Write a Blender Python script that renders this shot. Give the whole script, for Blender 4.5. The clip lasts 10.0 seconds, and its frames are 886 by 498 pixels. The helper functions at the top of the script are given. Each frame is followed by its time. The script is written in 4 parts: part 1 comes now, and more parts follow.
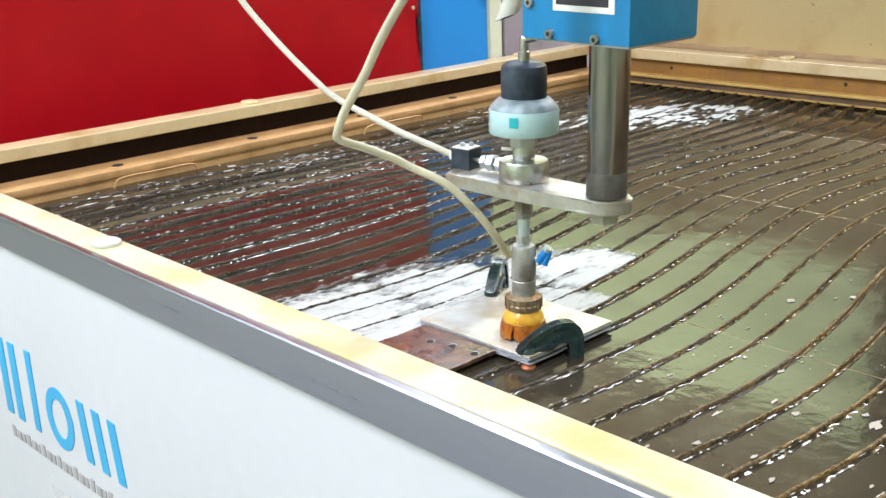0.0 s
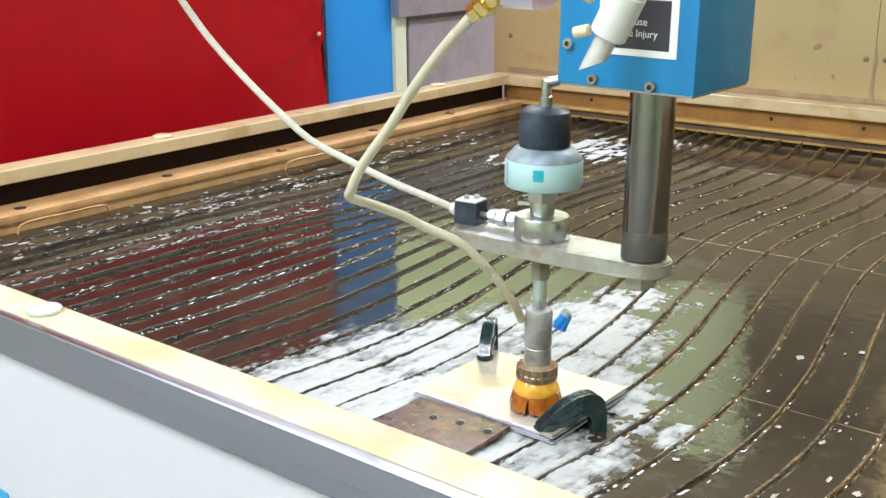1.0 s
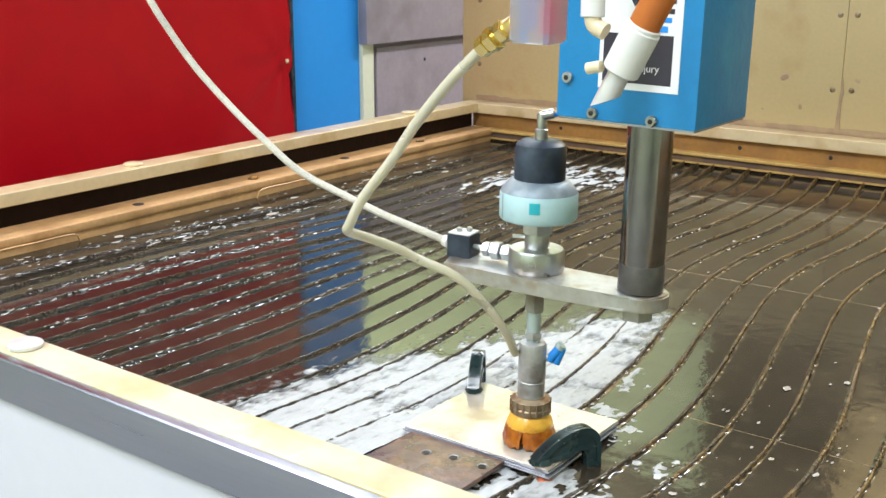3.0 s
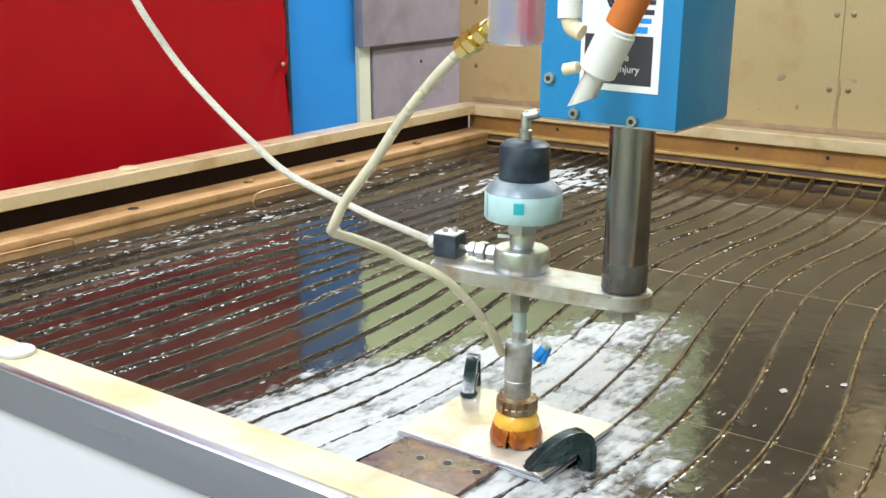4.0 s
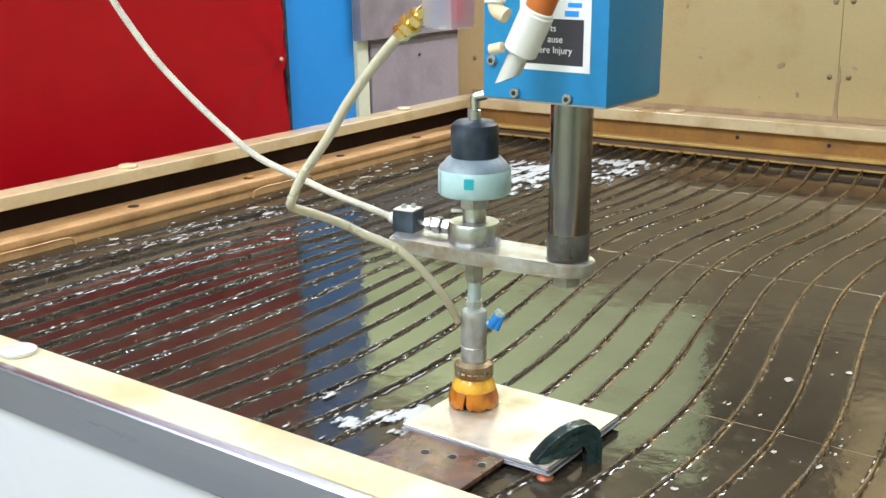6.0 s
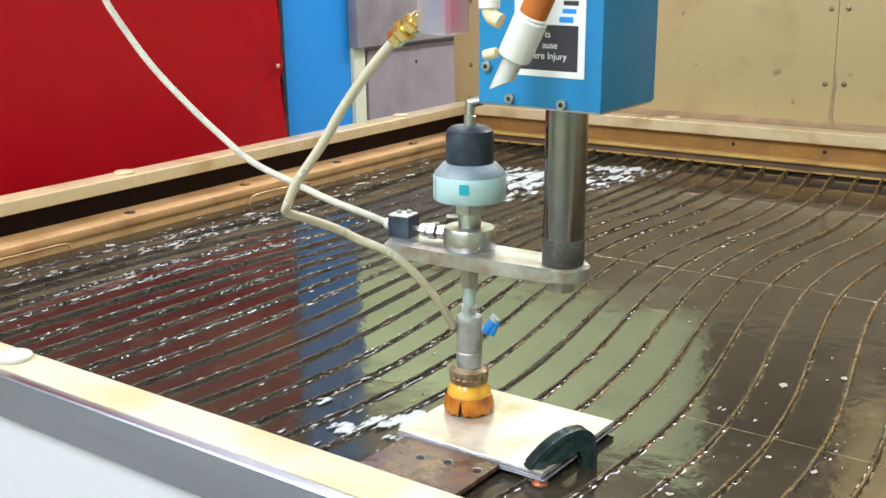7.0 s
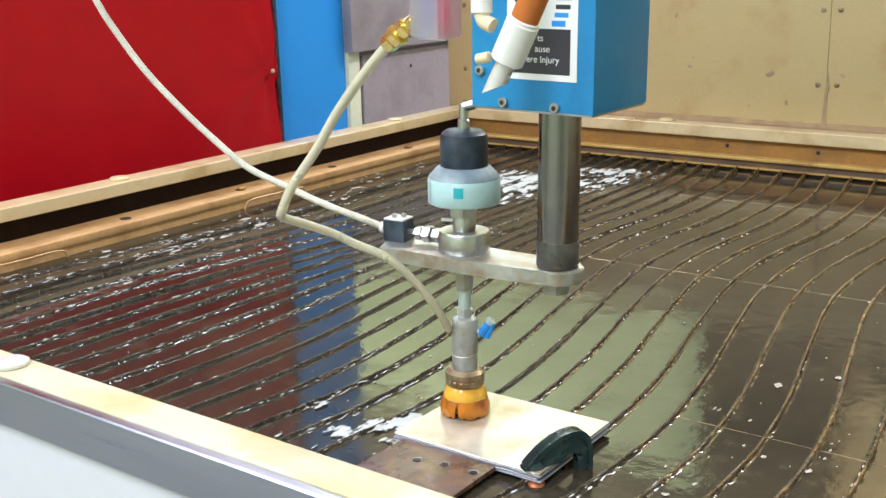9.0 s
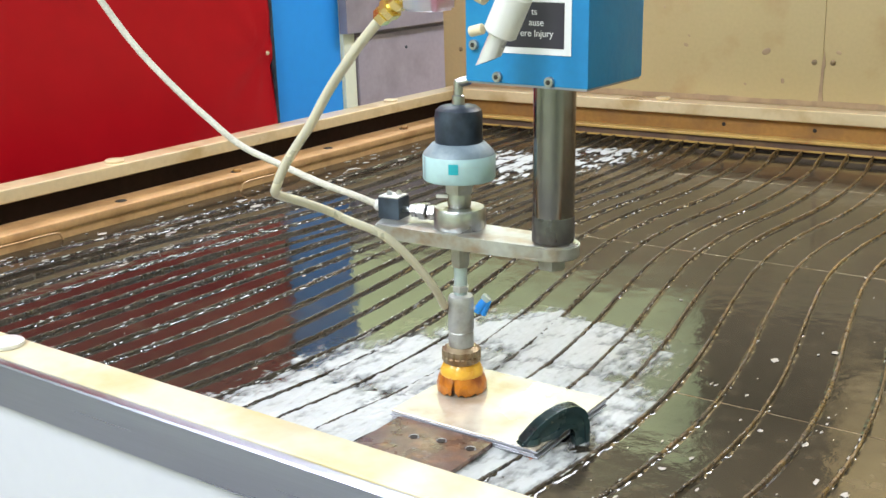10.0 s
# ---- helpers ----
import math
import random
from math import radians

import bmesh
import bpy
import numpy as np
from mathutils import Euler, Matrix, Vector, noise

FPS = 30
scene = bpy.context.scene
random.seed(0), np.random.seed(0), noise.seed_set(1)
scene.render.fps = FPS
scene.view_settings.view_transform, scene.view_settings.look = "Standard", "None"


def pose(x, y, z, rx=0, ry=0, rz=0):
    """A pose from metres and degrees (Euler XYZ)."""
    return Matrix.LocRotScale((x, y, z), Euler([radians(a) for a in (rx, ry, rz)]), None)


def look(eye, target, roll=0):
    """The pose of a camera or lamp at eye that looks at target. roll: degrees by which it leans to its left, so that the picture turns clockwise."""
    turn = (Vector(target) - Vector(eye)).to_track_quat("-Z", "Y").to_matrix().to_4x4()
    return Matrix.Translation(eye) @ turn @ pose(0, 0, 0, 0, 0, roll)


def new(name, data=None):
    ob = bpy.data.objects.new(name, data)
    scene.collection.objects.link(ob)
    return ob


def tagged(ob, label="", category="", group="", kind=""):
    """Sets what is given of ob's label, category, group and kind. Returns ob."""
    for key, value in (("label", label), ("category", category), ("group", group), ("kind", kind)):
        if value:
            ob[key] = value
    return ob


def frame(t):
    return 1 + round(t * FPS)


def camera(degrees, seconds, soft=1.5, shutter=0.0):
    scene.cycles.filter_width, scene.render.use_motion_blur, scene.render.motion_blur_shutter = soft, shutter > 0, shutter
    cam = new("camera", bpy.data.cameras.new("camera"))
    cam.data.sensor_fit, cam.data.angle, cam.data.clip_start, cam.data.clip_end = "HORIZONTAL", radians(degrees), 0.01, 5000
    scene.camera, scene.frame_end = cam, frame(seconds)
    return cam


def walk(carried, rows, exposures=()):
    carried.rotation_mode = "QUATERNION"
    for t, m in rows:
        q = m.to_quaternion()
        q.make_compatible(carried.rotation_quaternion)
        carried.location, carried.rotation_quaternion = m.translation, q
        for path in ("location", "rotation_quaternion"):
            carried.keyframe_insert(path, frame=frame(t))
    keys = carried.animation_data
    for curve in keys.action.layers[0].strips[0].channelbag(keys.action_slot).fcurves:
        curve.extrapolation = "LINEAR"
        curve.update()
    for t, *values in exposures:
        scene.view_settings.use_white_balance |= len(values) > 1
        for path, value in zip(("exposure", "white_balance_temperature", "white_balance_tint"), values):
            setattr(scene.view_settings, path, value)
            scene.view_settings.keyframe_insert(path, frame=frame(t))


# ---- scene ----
cam = camera(44.4, 10.0)
PATH = [
    (0, (1.924, -0.537, 1.33), (0.53, 0.762, 0.722), -2.2),
    (0.5, (1.813, -0.524, 1.347), (0.482, 0.84, 0.742), -0.2),
    (1, (1.722, -0.541, 1.336), (0.513, 0.943, 0.759), -0.6),
    (1.5, (1.684, -0.545, 1.346), (0.474, 0.938, 0.765), -0.7),
    (2, (1.678, -0.552, 1.344), (0.463, 0.941, 0.8), -0.0),
    (2.5, (1.685, -0.558, 1.341), (0.511, 0.968, 0.801), 0.1),
    (2.7, (1.686, -0.557, 1.341), (0.531, 0.987, 0.807), 0.2),
    (3.8, (1.688, -0.548, 1.342), (0.53, 0.993, 0.807), -0.4),
    (4, (1.688, -0.546, 1.342), (0.536, 0.999, 0.811), -0.3),
    (4.5, (1.685, -0.541, 1.339), (0.552, 1.012, 0.789), -0.6),
    (5, (1.681, -0.542, 1.341), (0.524, 1.001, 0.812), -0.9),
    (5.2, (1.681, -0.542, 1.341), (0.52, 0.995, 0.803), -0.8),
    (6.3, (1.685, -0.543, 1.34), (0.535, 1.0, 0.798), -1.2),
    (6.5, (1.685, -0.543, 1.34), (0.528, 0.996, 0.802), -1.2),
    (7, (1.687, -0.543, 1.339), (0.537, 1.005, 0.809), -1.1),
    (7.5, (1.688, -0.545, 1.338), (0.541, 1.004, 0.807), -1.3),
    (8, (1.689, -0.546, 1.34), (0.546, 1.008, 0.811), -1.2),
    (8.5, (1.69, -0.547, 1.339), (0.536, 0.997, 0.807), -1.5),
    (9, (1.691, -0.546, 1.34), (0.545, 1.008, 0.816), -1.5),
    (9.5, (1.691, -0.545, 1.339), (0.547, 1.004, 0.801), -1.5),
    (10, (1.692, -0.544, 1.332), (0.554, 1.005, 0.78), -1.9),
]
walk(cam, [(t, look(eye, target, roll)) for t, eye, target, roll in PATH],
     [(0, 0.07), (0.6, 0.01), (2, -0.04), (10, -0.05)])

# ---- light ----
world = bpy.data.worlds.new("hall_air")
scene.world = world
world.use_nodes = True
world.node_tree.nodes["Background"].inputs[0].default_value = (0.9, 0.95, 1.0, 1)
world.node_tree.nodes["Background"].inputs[1].default_value = 0.10


def ceiling_lamp(x, y, w, d, power, color=(0.865, 0.915, 1.0), z=3.9):
    data = bpy.data.lights.new("ceiling_lamp", "AREA")
    data.shape, data.size, data.size_y, data.energy, data.color = "RECTANGLE", w, d, power, color
    ob = new("ceiling_lamp", data)
    ob.matrix_world = pose(x, y, z)
    return ob


LAMPS = [(-1.2, -2.4, 0.35, 2.4, 180), (1.4, -2.6, 0.35, 2.4, 195), (-1.0, 2.6, 0.35, 2.4, 115),
         (1.6, 3.6, 0.35, 2.4, 130), (3.6, 0.2, 0.35, 2.4, 42)]
for lamp in LAMPS:
    ceiling_lamp(*lamp)
# two unseen lamps, added to brighten the upper hall walls mirrored in the water
wash = ceiling_lamp(-2.9, 5.0, 3.6, 0.3, 185, (0.96, 1.0, 0.82), 4.7)
wash.matrix_world = look((-2.9, 5.0, 4.7), (-2.9, 6.0, 3.6))
wash = ceiling_lamp(1.2, 5.0, 2.3, 0.3, 165, (1.0, 0.94, 0.78), 4.7)
wash.matrix_world = look((1.2, 5.0, 4.7), (1.2, 6.0, 3.6))


# ---- materials ----
def mat(name, base, rough=0.5, metal=0.0, grain=60.0, vary=0.15, blot=6.0, stain=None, stain_at=0.62, bump=0.1,
        rough_vary=0.12, stretch=(1, 1, 1), coat=0.0, stain_soft=0.12):
    """A surface with fine grain, broad blotches and, where given, stains of their own shape."""
    m = bpy.data.materials.new(name)
    m.use_nodes = True
    nt = m.node_tree
    n, l = nt.nodes, nt.links
    b = n["Principled BSDF"]
    b.inputs["Metallic"].default_value = metal
    b.inputs["Coat Weight"].default_value = coat
    b.inputs["Coat Roughness"].default_value = 0.08
    geo = n.new("ShaderNodeNewGeometry")
    mp = n.new("ShaderNodeMapping")
    mp.inputs["Scale"].default_value = stretch
    l.new(geo.outputs["Position"], mp.inputs[0])
    fine = n.new("ShaderNodeTexNoise")
    fine.inputs["Scale"].default_value, fine.inputs["Detail"].default_value = grain, 6
    broad = n.new("ShaderNodeTexNoise")
    broad.inputs["Scale"].default_value, broad.inputs["Detail"].default_value = blot, 5
    l.new(mp.outputs[0], fine.inputs[0])
    l.new(mp.outputs[0], broad.inputs[0])
    add = n.new("ShaderNodeMath")
    add.operation = "ADD"
    l.new(fine.outputs[0], add.inputs[0])
    l.new(broad.outputs[0], add.inputs[1])
    rng = n.new("ShaderNodeMapRange")
    rng.inputs[1].default_value, rng.inputs[2].default_value = 0.6, 1.4
    l.new(add.outputs[0], rng.inputs[0])
    mix = n.new("ShaderNodeMix")
    mix.data_type = "RGBA"
    mix.inputs[6].default_value = (*[c * (1 - vary) for c in base], 1)
    mix.inputs[7].default_value = (*[min(1, c * (1 + vary)) for c in base], 1)
    l.new(rng.outputs[0], mix.inputs[0])
    out = mix.outputs[2]
    if stain:
        blotch = n.new("ShaderNodeTexNoise")
        blotch.inputs["Scale"].default_value, blotch.inputs["Detail"].default_value = blot * 1.7, 8
        off = n.new("ShaderNodeVectorMath")
        off.operation = "ADD"
        off.inputs[1].default_value = (3.1, 7.7, 1.3)
        l.new(mp.outputs[0], off.inputs[0])
        l.new(off.outputs[0], blotch.inputs[0])
        cut = n.new("ShaderNodeMapRange")
        cut.inputs[1].default_value, cut.inputs[2].default_value = stain_at - stain_soft, stain_at + stain_soft
        l.new(blotch.outputs[0], cut.inputs[0])
        mix2 = n.new("ShaderNodeMix")
        mix2.data_type = "RGBA"
        l.new(cut.outputs[0], mix2.inputs[0])
        l.new(out, mix2.inputs[6])
        mix2.inputs[7].default_value = (*stain, 1)
        out = mix2.outputs[2]
    l.new(out, b.inputs["Base Color"])
    rr = n.new("ShaderNodeMapRange")
    rr.inputs[1].default_value, rr.inputs[2].default_value = 0.3, 0.7
    rr.inputs[3].default_value, rr.inputs[4].default_value = max(0.02, rough - rough_vary), min(1, rough + rough_vary)
    l.new(broad.outputs[0], rr.inputs[0])
    l.new(rr.outputs[0], b.inputs["Roughness"])
    if bump:
        bp = n.new("ShaderNodeBump")
        bp.inputs["Strength"].default_value, bp.inputs["Distance"].default_value = bump, 0.004
        l.new(fine.outputs[0], bp.inputs["Height"])
        l.new(bp.outputs[0], b.inputs["Normal"])
    return m


M = {}
M["cream"] = mat("cream_paint", (0.51, 0.395, 0.205), 0.4, grain=120, vary=0.06, blot=5, stain=(0.42, 0.26, 0.12), stain_at=0.68, bump=0.06)
M["rim"] = mat("cream_rim_paint", (0.66, 0.60, 0.48), 0.40, grain=90, vary=0.09, blot=7, stain=(0.58, 0.47, 0.22), stain_at=0.57, bump=0.08)
M["ledge"] = mat("rust_stained_ledge", (0.58, 0.34, 0.155), 0.42, grain=140, vary=0.16, blot=9, stain=(0.38, 0.20, 0.08), stain_at=0.64, bump=0.12, coat=0.25)
M["rim_tan"] = mat("tan_rim_paint", (0.72, 0.57, 0.35), 0.36, grain=90, vary=0.08, blot=7, stain=(0.50, 0.33, 0.14), stain_at=0.62, bump=0.05, coat=0.7)
# dark umber that paints the dim gap under the back ledge
M["umber"] = mat("umber_shade", (0.13, 0.080, 0.058), 0.5, grain=110, vary=0.25, blot=9, stain=(0.24, 0.14, 0.06), stain_at=0.64, bump=0.2)
M["smear"] = mat("mauve_brown_smear", (0.36, 0.245, 0.155), 0.5, grain=120, vary=0.15, blot=12, stain=(0.48, 0.34, 0.20), stain_at=0.56, bump=0.08)
M["ochre"] = mat("ochre_stained_ledge", (0.56, 0.355, 0.105), 0.4, grain=120, vary=0.18, blot=8, stain=(0.34, 0.18, 0.055), stain_at=0.60, bump=0.15, coat=0.2)
M["rust"] = mat("orange_rust", (0.34, 0.170, 0.042), 0.55, grain=90, vary=0.25, blot=8, stain=(0.26, 0.13, 0.045), stain_at=0.57, bump=0.3)
# rust made near black: the shade of the recesses is in the colour
M["shaded_rust"] = mat("shaded_rust", (0.016, 0.008, 0.006), 0.6, grain=60, vary=0.3, blot=6, bump=0.3)
M["shaded_rust"].node_tree.nodes["Principled BSDF"].inputs["Specular IOR Level"].default_value = 0.12
M["band"] = mat("brushed_aluminium", (0.43, 0.455, 0.55), 0.34, 1.0, grain=30, vary=0.06, blot=3, bump=0.03, stretch=(0.4, 6, 18))
M["panel"] = mat("white_panel_paint", (0.58, 0.59, 0.65), 0.38, grain=40, vary=0.03, blot=3, bump=0.02)
M["logo_blue"] = mat("blue_vinyl", (0.03, 0.36, 0.68), 0.4, vary=0.05, bump=0.02)
M["logo_grey"] = mat("grey_vinyl", (0.36, 0.34, 0.36), 0.5, vary=0.05, bump=0.02)
M["steel"] = mat("machined_steel", (0.50, 0.52, 0.54), 0.36, 1.0, grain=150, vary=0.14, blot=18, stain=(0.30, 0.27, 0.22), stain_at=0.62, bump=0.06)
M["dull_steel"] = mat("dull_wet_steel", (0.44, 0.45, 0.44), 0.45, 0.45, grain=160, vary=0.22, blot=22, stain=(0.20, 0.16, 0.12), stain_at=0.62, bump=0.2)
M["arm"] = mat("scuffed_arm_steel", (0.52, 0.53, 0.52), 0.44, 0.8, grain=120, vary=0.18, blot=22, stain=(0.36, 0.24, 0.14), stain_at=0.60, bump=0.15)
M["shaft"] = mat("polished_shaft", (0.26, 0.25, 0.26), 0.17, 1.0, grain=50, vary=0.12, blot=14, stain=(0.20, 0.18, 0.16), stain_at=0.66, bump=0.02)
M["grease"] = mat("dark_grease", (0.13, 0.125, 0.13), 0.3, 0.7, grain=120, vary=0.3, blot=20, bump=0.2)
M["black"] = mat("black_plastic", (0.014, 0.023, 0.040), 0.48, grain=120, vary=0.3, blot=25, stain=(0.048, 0.070, 0.100), stain_at=0.56, bump=0.12)
M["pale_blue"] = mat("pale_blue_label", (0.45, 0.66, 0.70), 0.42, grain=130, vary=0.06, blot=22, stain=(0.36, 0.50, 0.54), stain_at=0.62, bump=0.04)
M["slate"] = mat("dusty_slate_metal", (0.20, 0.26, 0.31), 0.5, 0.2, grain=130, vary=0.2, blot=24, stain=(0.36, 0.42, 0.46), stain_at=0.58, bump=0.1)
M["teal"] = mat("teal_print", (0.02, 0.42, 0.50), 0.45, vary=0.05, bump=0)
M["guard"] = mat("amber_urethane", (0.56, 0.19, 0.014), 0.3, grain=90, vary=0.18, blot=32, stain=(0.26, 0.06, 0.008), stain_at=0.50, bump=0.25, coat=0.4)
M["guard_top"] = mat("yellow_urethane", (0.80, 0.44, 0.05), 0.3, grain=90, vary=0.15, blot=30, stain=(0.55, 0.22, 0.02), stain_at=0.62, bump=0.2, coat=0.4)
M["ring"] = mat("rust_tinged_ring", (0.33, 0.26, 0.17), 0.4, 0.6, grain=120, vary=0.25, blot=32, stain=(0.18, 0.09, 0.03), stain_at=0.56, bump=0.25)
M["rod"] = mat("pale_coated_rod", (0.50, 0.62, 0.64), 0.38, 0.4, grain=130, vary=0.12, blot=26, bump=0.06)
M["blue_clip"] = mat("blue_plastic", (0.02, 0.27, 0.80), 0.35, vary=0.08, bump=0.03)
M["box_blue"] = mat("machine_blue_paint", (0.012, 0.215, 0.49), 0.36, grain=150, vary=0.08, blot=8, stain=(0.02, 0.29, 0.55), stain_at=0.68, bump=0.1)
M["label_white"] = mat("white_label", (0.78, 0.79, 0.80), 0.4, vary=0.03, bump=0.02)
M["label_black"] = mat("black_print", (0.032, 0.028, 0.042), 0.42, vary=0.1, bump=0.02)
M["white_plastic"] = mat("white_plastic", (0.74, 0.74, 0.72), 0.4, grain=90, vary=0.05, blot=18, bump=0.04)
M["ivory"] = mat("ivory_plastic", (0.72, 0.62, 0.42), 0.42, grain=90, vary=0.08, blot=18, bump=0.04)
M["tip"] = mat("satin_aluminium_tip", (0.74, 0.74, 0.73), 0.38, 0.35, grain=90, vary=0.06, blot=20, bump=0.04)
M["orange_hose"] = mat("orange_hose_rubber", (0.50, 0.14, 0.025), 0.42, grain=90, vary=0.1, blot=20, bump=0.05)
M["brass"] = mat("brass", (0.90, 0.70, 0.28), 0.24, 1.0, grain=90, vary=0.1, blot=30, bump=0.04)
M["hose"] = mat("yellowed_clear_hose", (0.80, 0.76, 0.60), 0.33, grain=60, vary=0.08, blot=16, bump=0.05, coat=0.3)
M["hose"].node_tree.nodes["Principled BSDF"].inputs["Transmission Weight"].default_value = 0.28
M["hose"].node_tree.nodes["Principled BSDF"].inputs["IOR"].default_value = 1.2
M["braid"] = mat("braided_white_hose", (0.66, 0.63, 0.55), 0.55, grain=420, vary=0.28, blot=30, bump=0.5)
M["clamp"] = mat("dark_green_enamel", (0.020, 0.045, 0.048), 0.27, grain=90, vary=0.25, blot=28, stain=(0.05, 0.075, 0.07), stain_at=0.64, bump=0.12, coat=0.3)
M["copper"] = mat("copper_screw", (0.55, 0.19, 0.10), 0.4, 0.7, grain=90, vary=0.2, blot=30, bump=0.2)
M["sheet"] = mat("wet_aluminium_sheet", (0.68, 0.64, 0.56), 0.24, 0.3, grain=60, vary=0.10, blot=12, stain=(0.42, 0.34, 0.24), stain_at=0.57, bump=0.05, rough_vary=0.15)
M["sheet_edge"] = mat("sheet_metal", (0.36, 0.37, 0.41), 0.36, 0.5, grain=90, vary=0.15, blot=30, bump=0.08)
M["brown_plate"] = mat("rusted_plate", (0.125, 0.066, 0.050), 0.30, grain=60, vary=0.35, blot=34, stain=(0.20, 0.10, 0.060), stain_at=0.60, bump=0.4, coat=0.15, stain_soft=0.05)
# near black for discs that paint the shade inside holes and sockets
M["hole"] = mat("drilled_hole_shadow", (0.02, 0.015, 0.012), 0.7, vary=0.2, bump=0.1)
M["red"] = mat("red_plastic_sheet", (0.47, 0.004, 0.012), 0.34, grain=14, vary=0.10, blot=2.2, bump=0.04, rough_vary=0.08)
M["red"].node_tree.nodes["Principled BSDF"].inputs["Specular IOR Level"].default_value = 0.28
M["blue"] = mat("blue_panel_paint", (0.025, 0.34, 0.98), 0.42, grain=40, vary=0.04, blot=2.5, bump=0.02)
M["grey"] = mat("grey_violet_panel", (0.36, 0.31, 0.37), 0.45, grain=70, vary=0.10, blot=5, stain=(0.27, 0.23, 0.26), stain_at=0.62, bump=0.06)
M["post"] = mat("pale_post_paint", (0.84, 0.85, 0.70), 0.42, grain=60, vary=0.05, blot=6, bump=0.04)
M["floor"] = mat("hall_concrete", (0.26, 0.25, 0.24), 0.55, grain=20, vary=0.2, blot=1.2, bump=0.1)
M["wall"] = mat("hall_wall_paint", (0.66, 0.74, 0.50), 0.6, grain=20, vary=0.04, blot=0.8, bump=0.05)
M["brown_wall"] = mat("brown_partition_paint", (0.14, 0.105, 0.065), 0.6, grain=20, vary=0.08, blot=1.2, bump=0.05)
M["buff_wall"] = mat("buff_wall_paint", (0.66, 0.52, 0.30), 0.6, grain=20, vary=0.05, blot=0.8, bump=0.05)
M["ceiling"] = mat("hall_ceiling_paint", (0.62, 0.61, 0.58), 0.7, grain=20, vary=0.05, blot=0.8, bump=0.05)
# white for the beads that paint glints along the wet slats
M["bead"] = mat("glint_bead", (0.84, 0.84, 0.82), 0.12, grain=200, vary=0.2, blot=40, bump=0, coat=1.0)
M["scum"] = mat("grey_froth_flecks", (0.42, 0.38, 0.34), 0.35, grain=300, vary=0.2, blot=40, bump=0.4)


def slat_material():
    """Wet slat steel: near black, rusted to ochre towards the back and the far end of the bed."""
    m = mat("wet_rusted_slat", (0.2, 0.12, 0.05), 0.33, grain=260, vary=0.4, blot=14, bump=1.0, rough_vary=0.16, coat=0.15)
    n, l = m.node_tree.nodes, m.node_tree.links
    geo = n.new("ShaderNodeNewGeometry")
    lean = n.new("ShaderNodeVectorMath")
    lean.operation = "DOT_PRODUCT"
    lean.inputs[1].default_value = (1.2, 0.6, 0.0)
    l.new(geo.outputs["Position"], lean.inputs[0])
    patch = n.new("ShaderNodeTexNoise")
    patch.inputs["Scale"].default_value, patch.inputs["Detail"].default_value = 26, 6
    l.new(geo.outputs["Position"], patch.inputs[0])
    total = n.new("ShaderNodeMath")
    total.operation = "MULTIPLY_ADD"
    total.inputs[1].default_value = 1.1
    l.new(patch.outputs[0], total.inputs[0])
    l.new(lean.outputs["Value"], total.inputs[2])
    ramp = n.new("ShaderNodeMapRange")
    ramp.interpolation_type = "SMOOTHSTEP"
    ramp.inputs[1].default_value, ramp.inputs[2].default_value = 2.12, 2.75
    l.new(total.outputs[0], ramp.inputs[0])
    grit = n.new("ShaderNodeTexNoise")
    grit.inputs["Scale"].default_value, grit.inputs["Detail"].default_value = 190, 4
    l.new(geo.outputs["Position"], grit.inputs[0])
    tones = []
    for low, high in (((0.010, 0.008, 0.006, 1), (0.075, 0.052, 0.030, 1)), ((0.075, 0.040, 0.014, 1), (0.30, 0.18, 0.056, 1))):
        tone = n.new("ShaderNodeValToRGB")
        tone.color_ramp.elements[0].position, tone.color_ramp.elements[0].color = 0.36, low
        tone.color_ramp.elements[1].position, tone.color_ramp.elements[1].color = 0.66, high
        l.new(grit.outputs[0], tone.inputs[0])
        tones.append(tone)
    mix = n.new("ShaderNodeMix")
    mix.data_type = "RGBA"
    l.new(ramp.outputs[0], mix.inputs[0])
    l.new(tones[0].outputs[0], mix.inputs[6])
    l.new(tones[1].outputs[0], mix.inputs[7])
    l.new(mix.outputs[2], n["Principled BSDF"].inputs["Base Color"])
    return m


M["slat"] = slat_material()


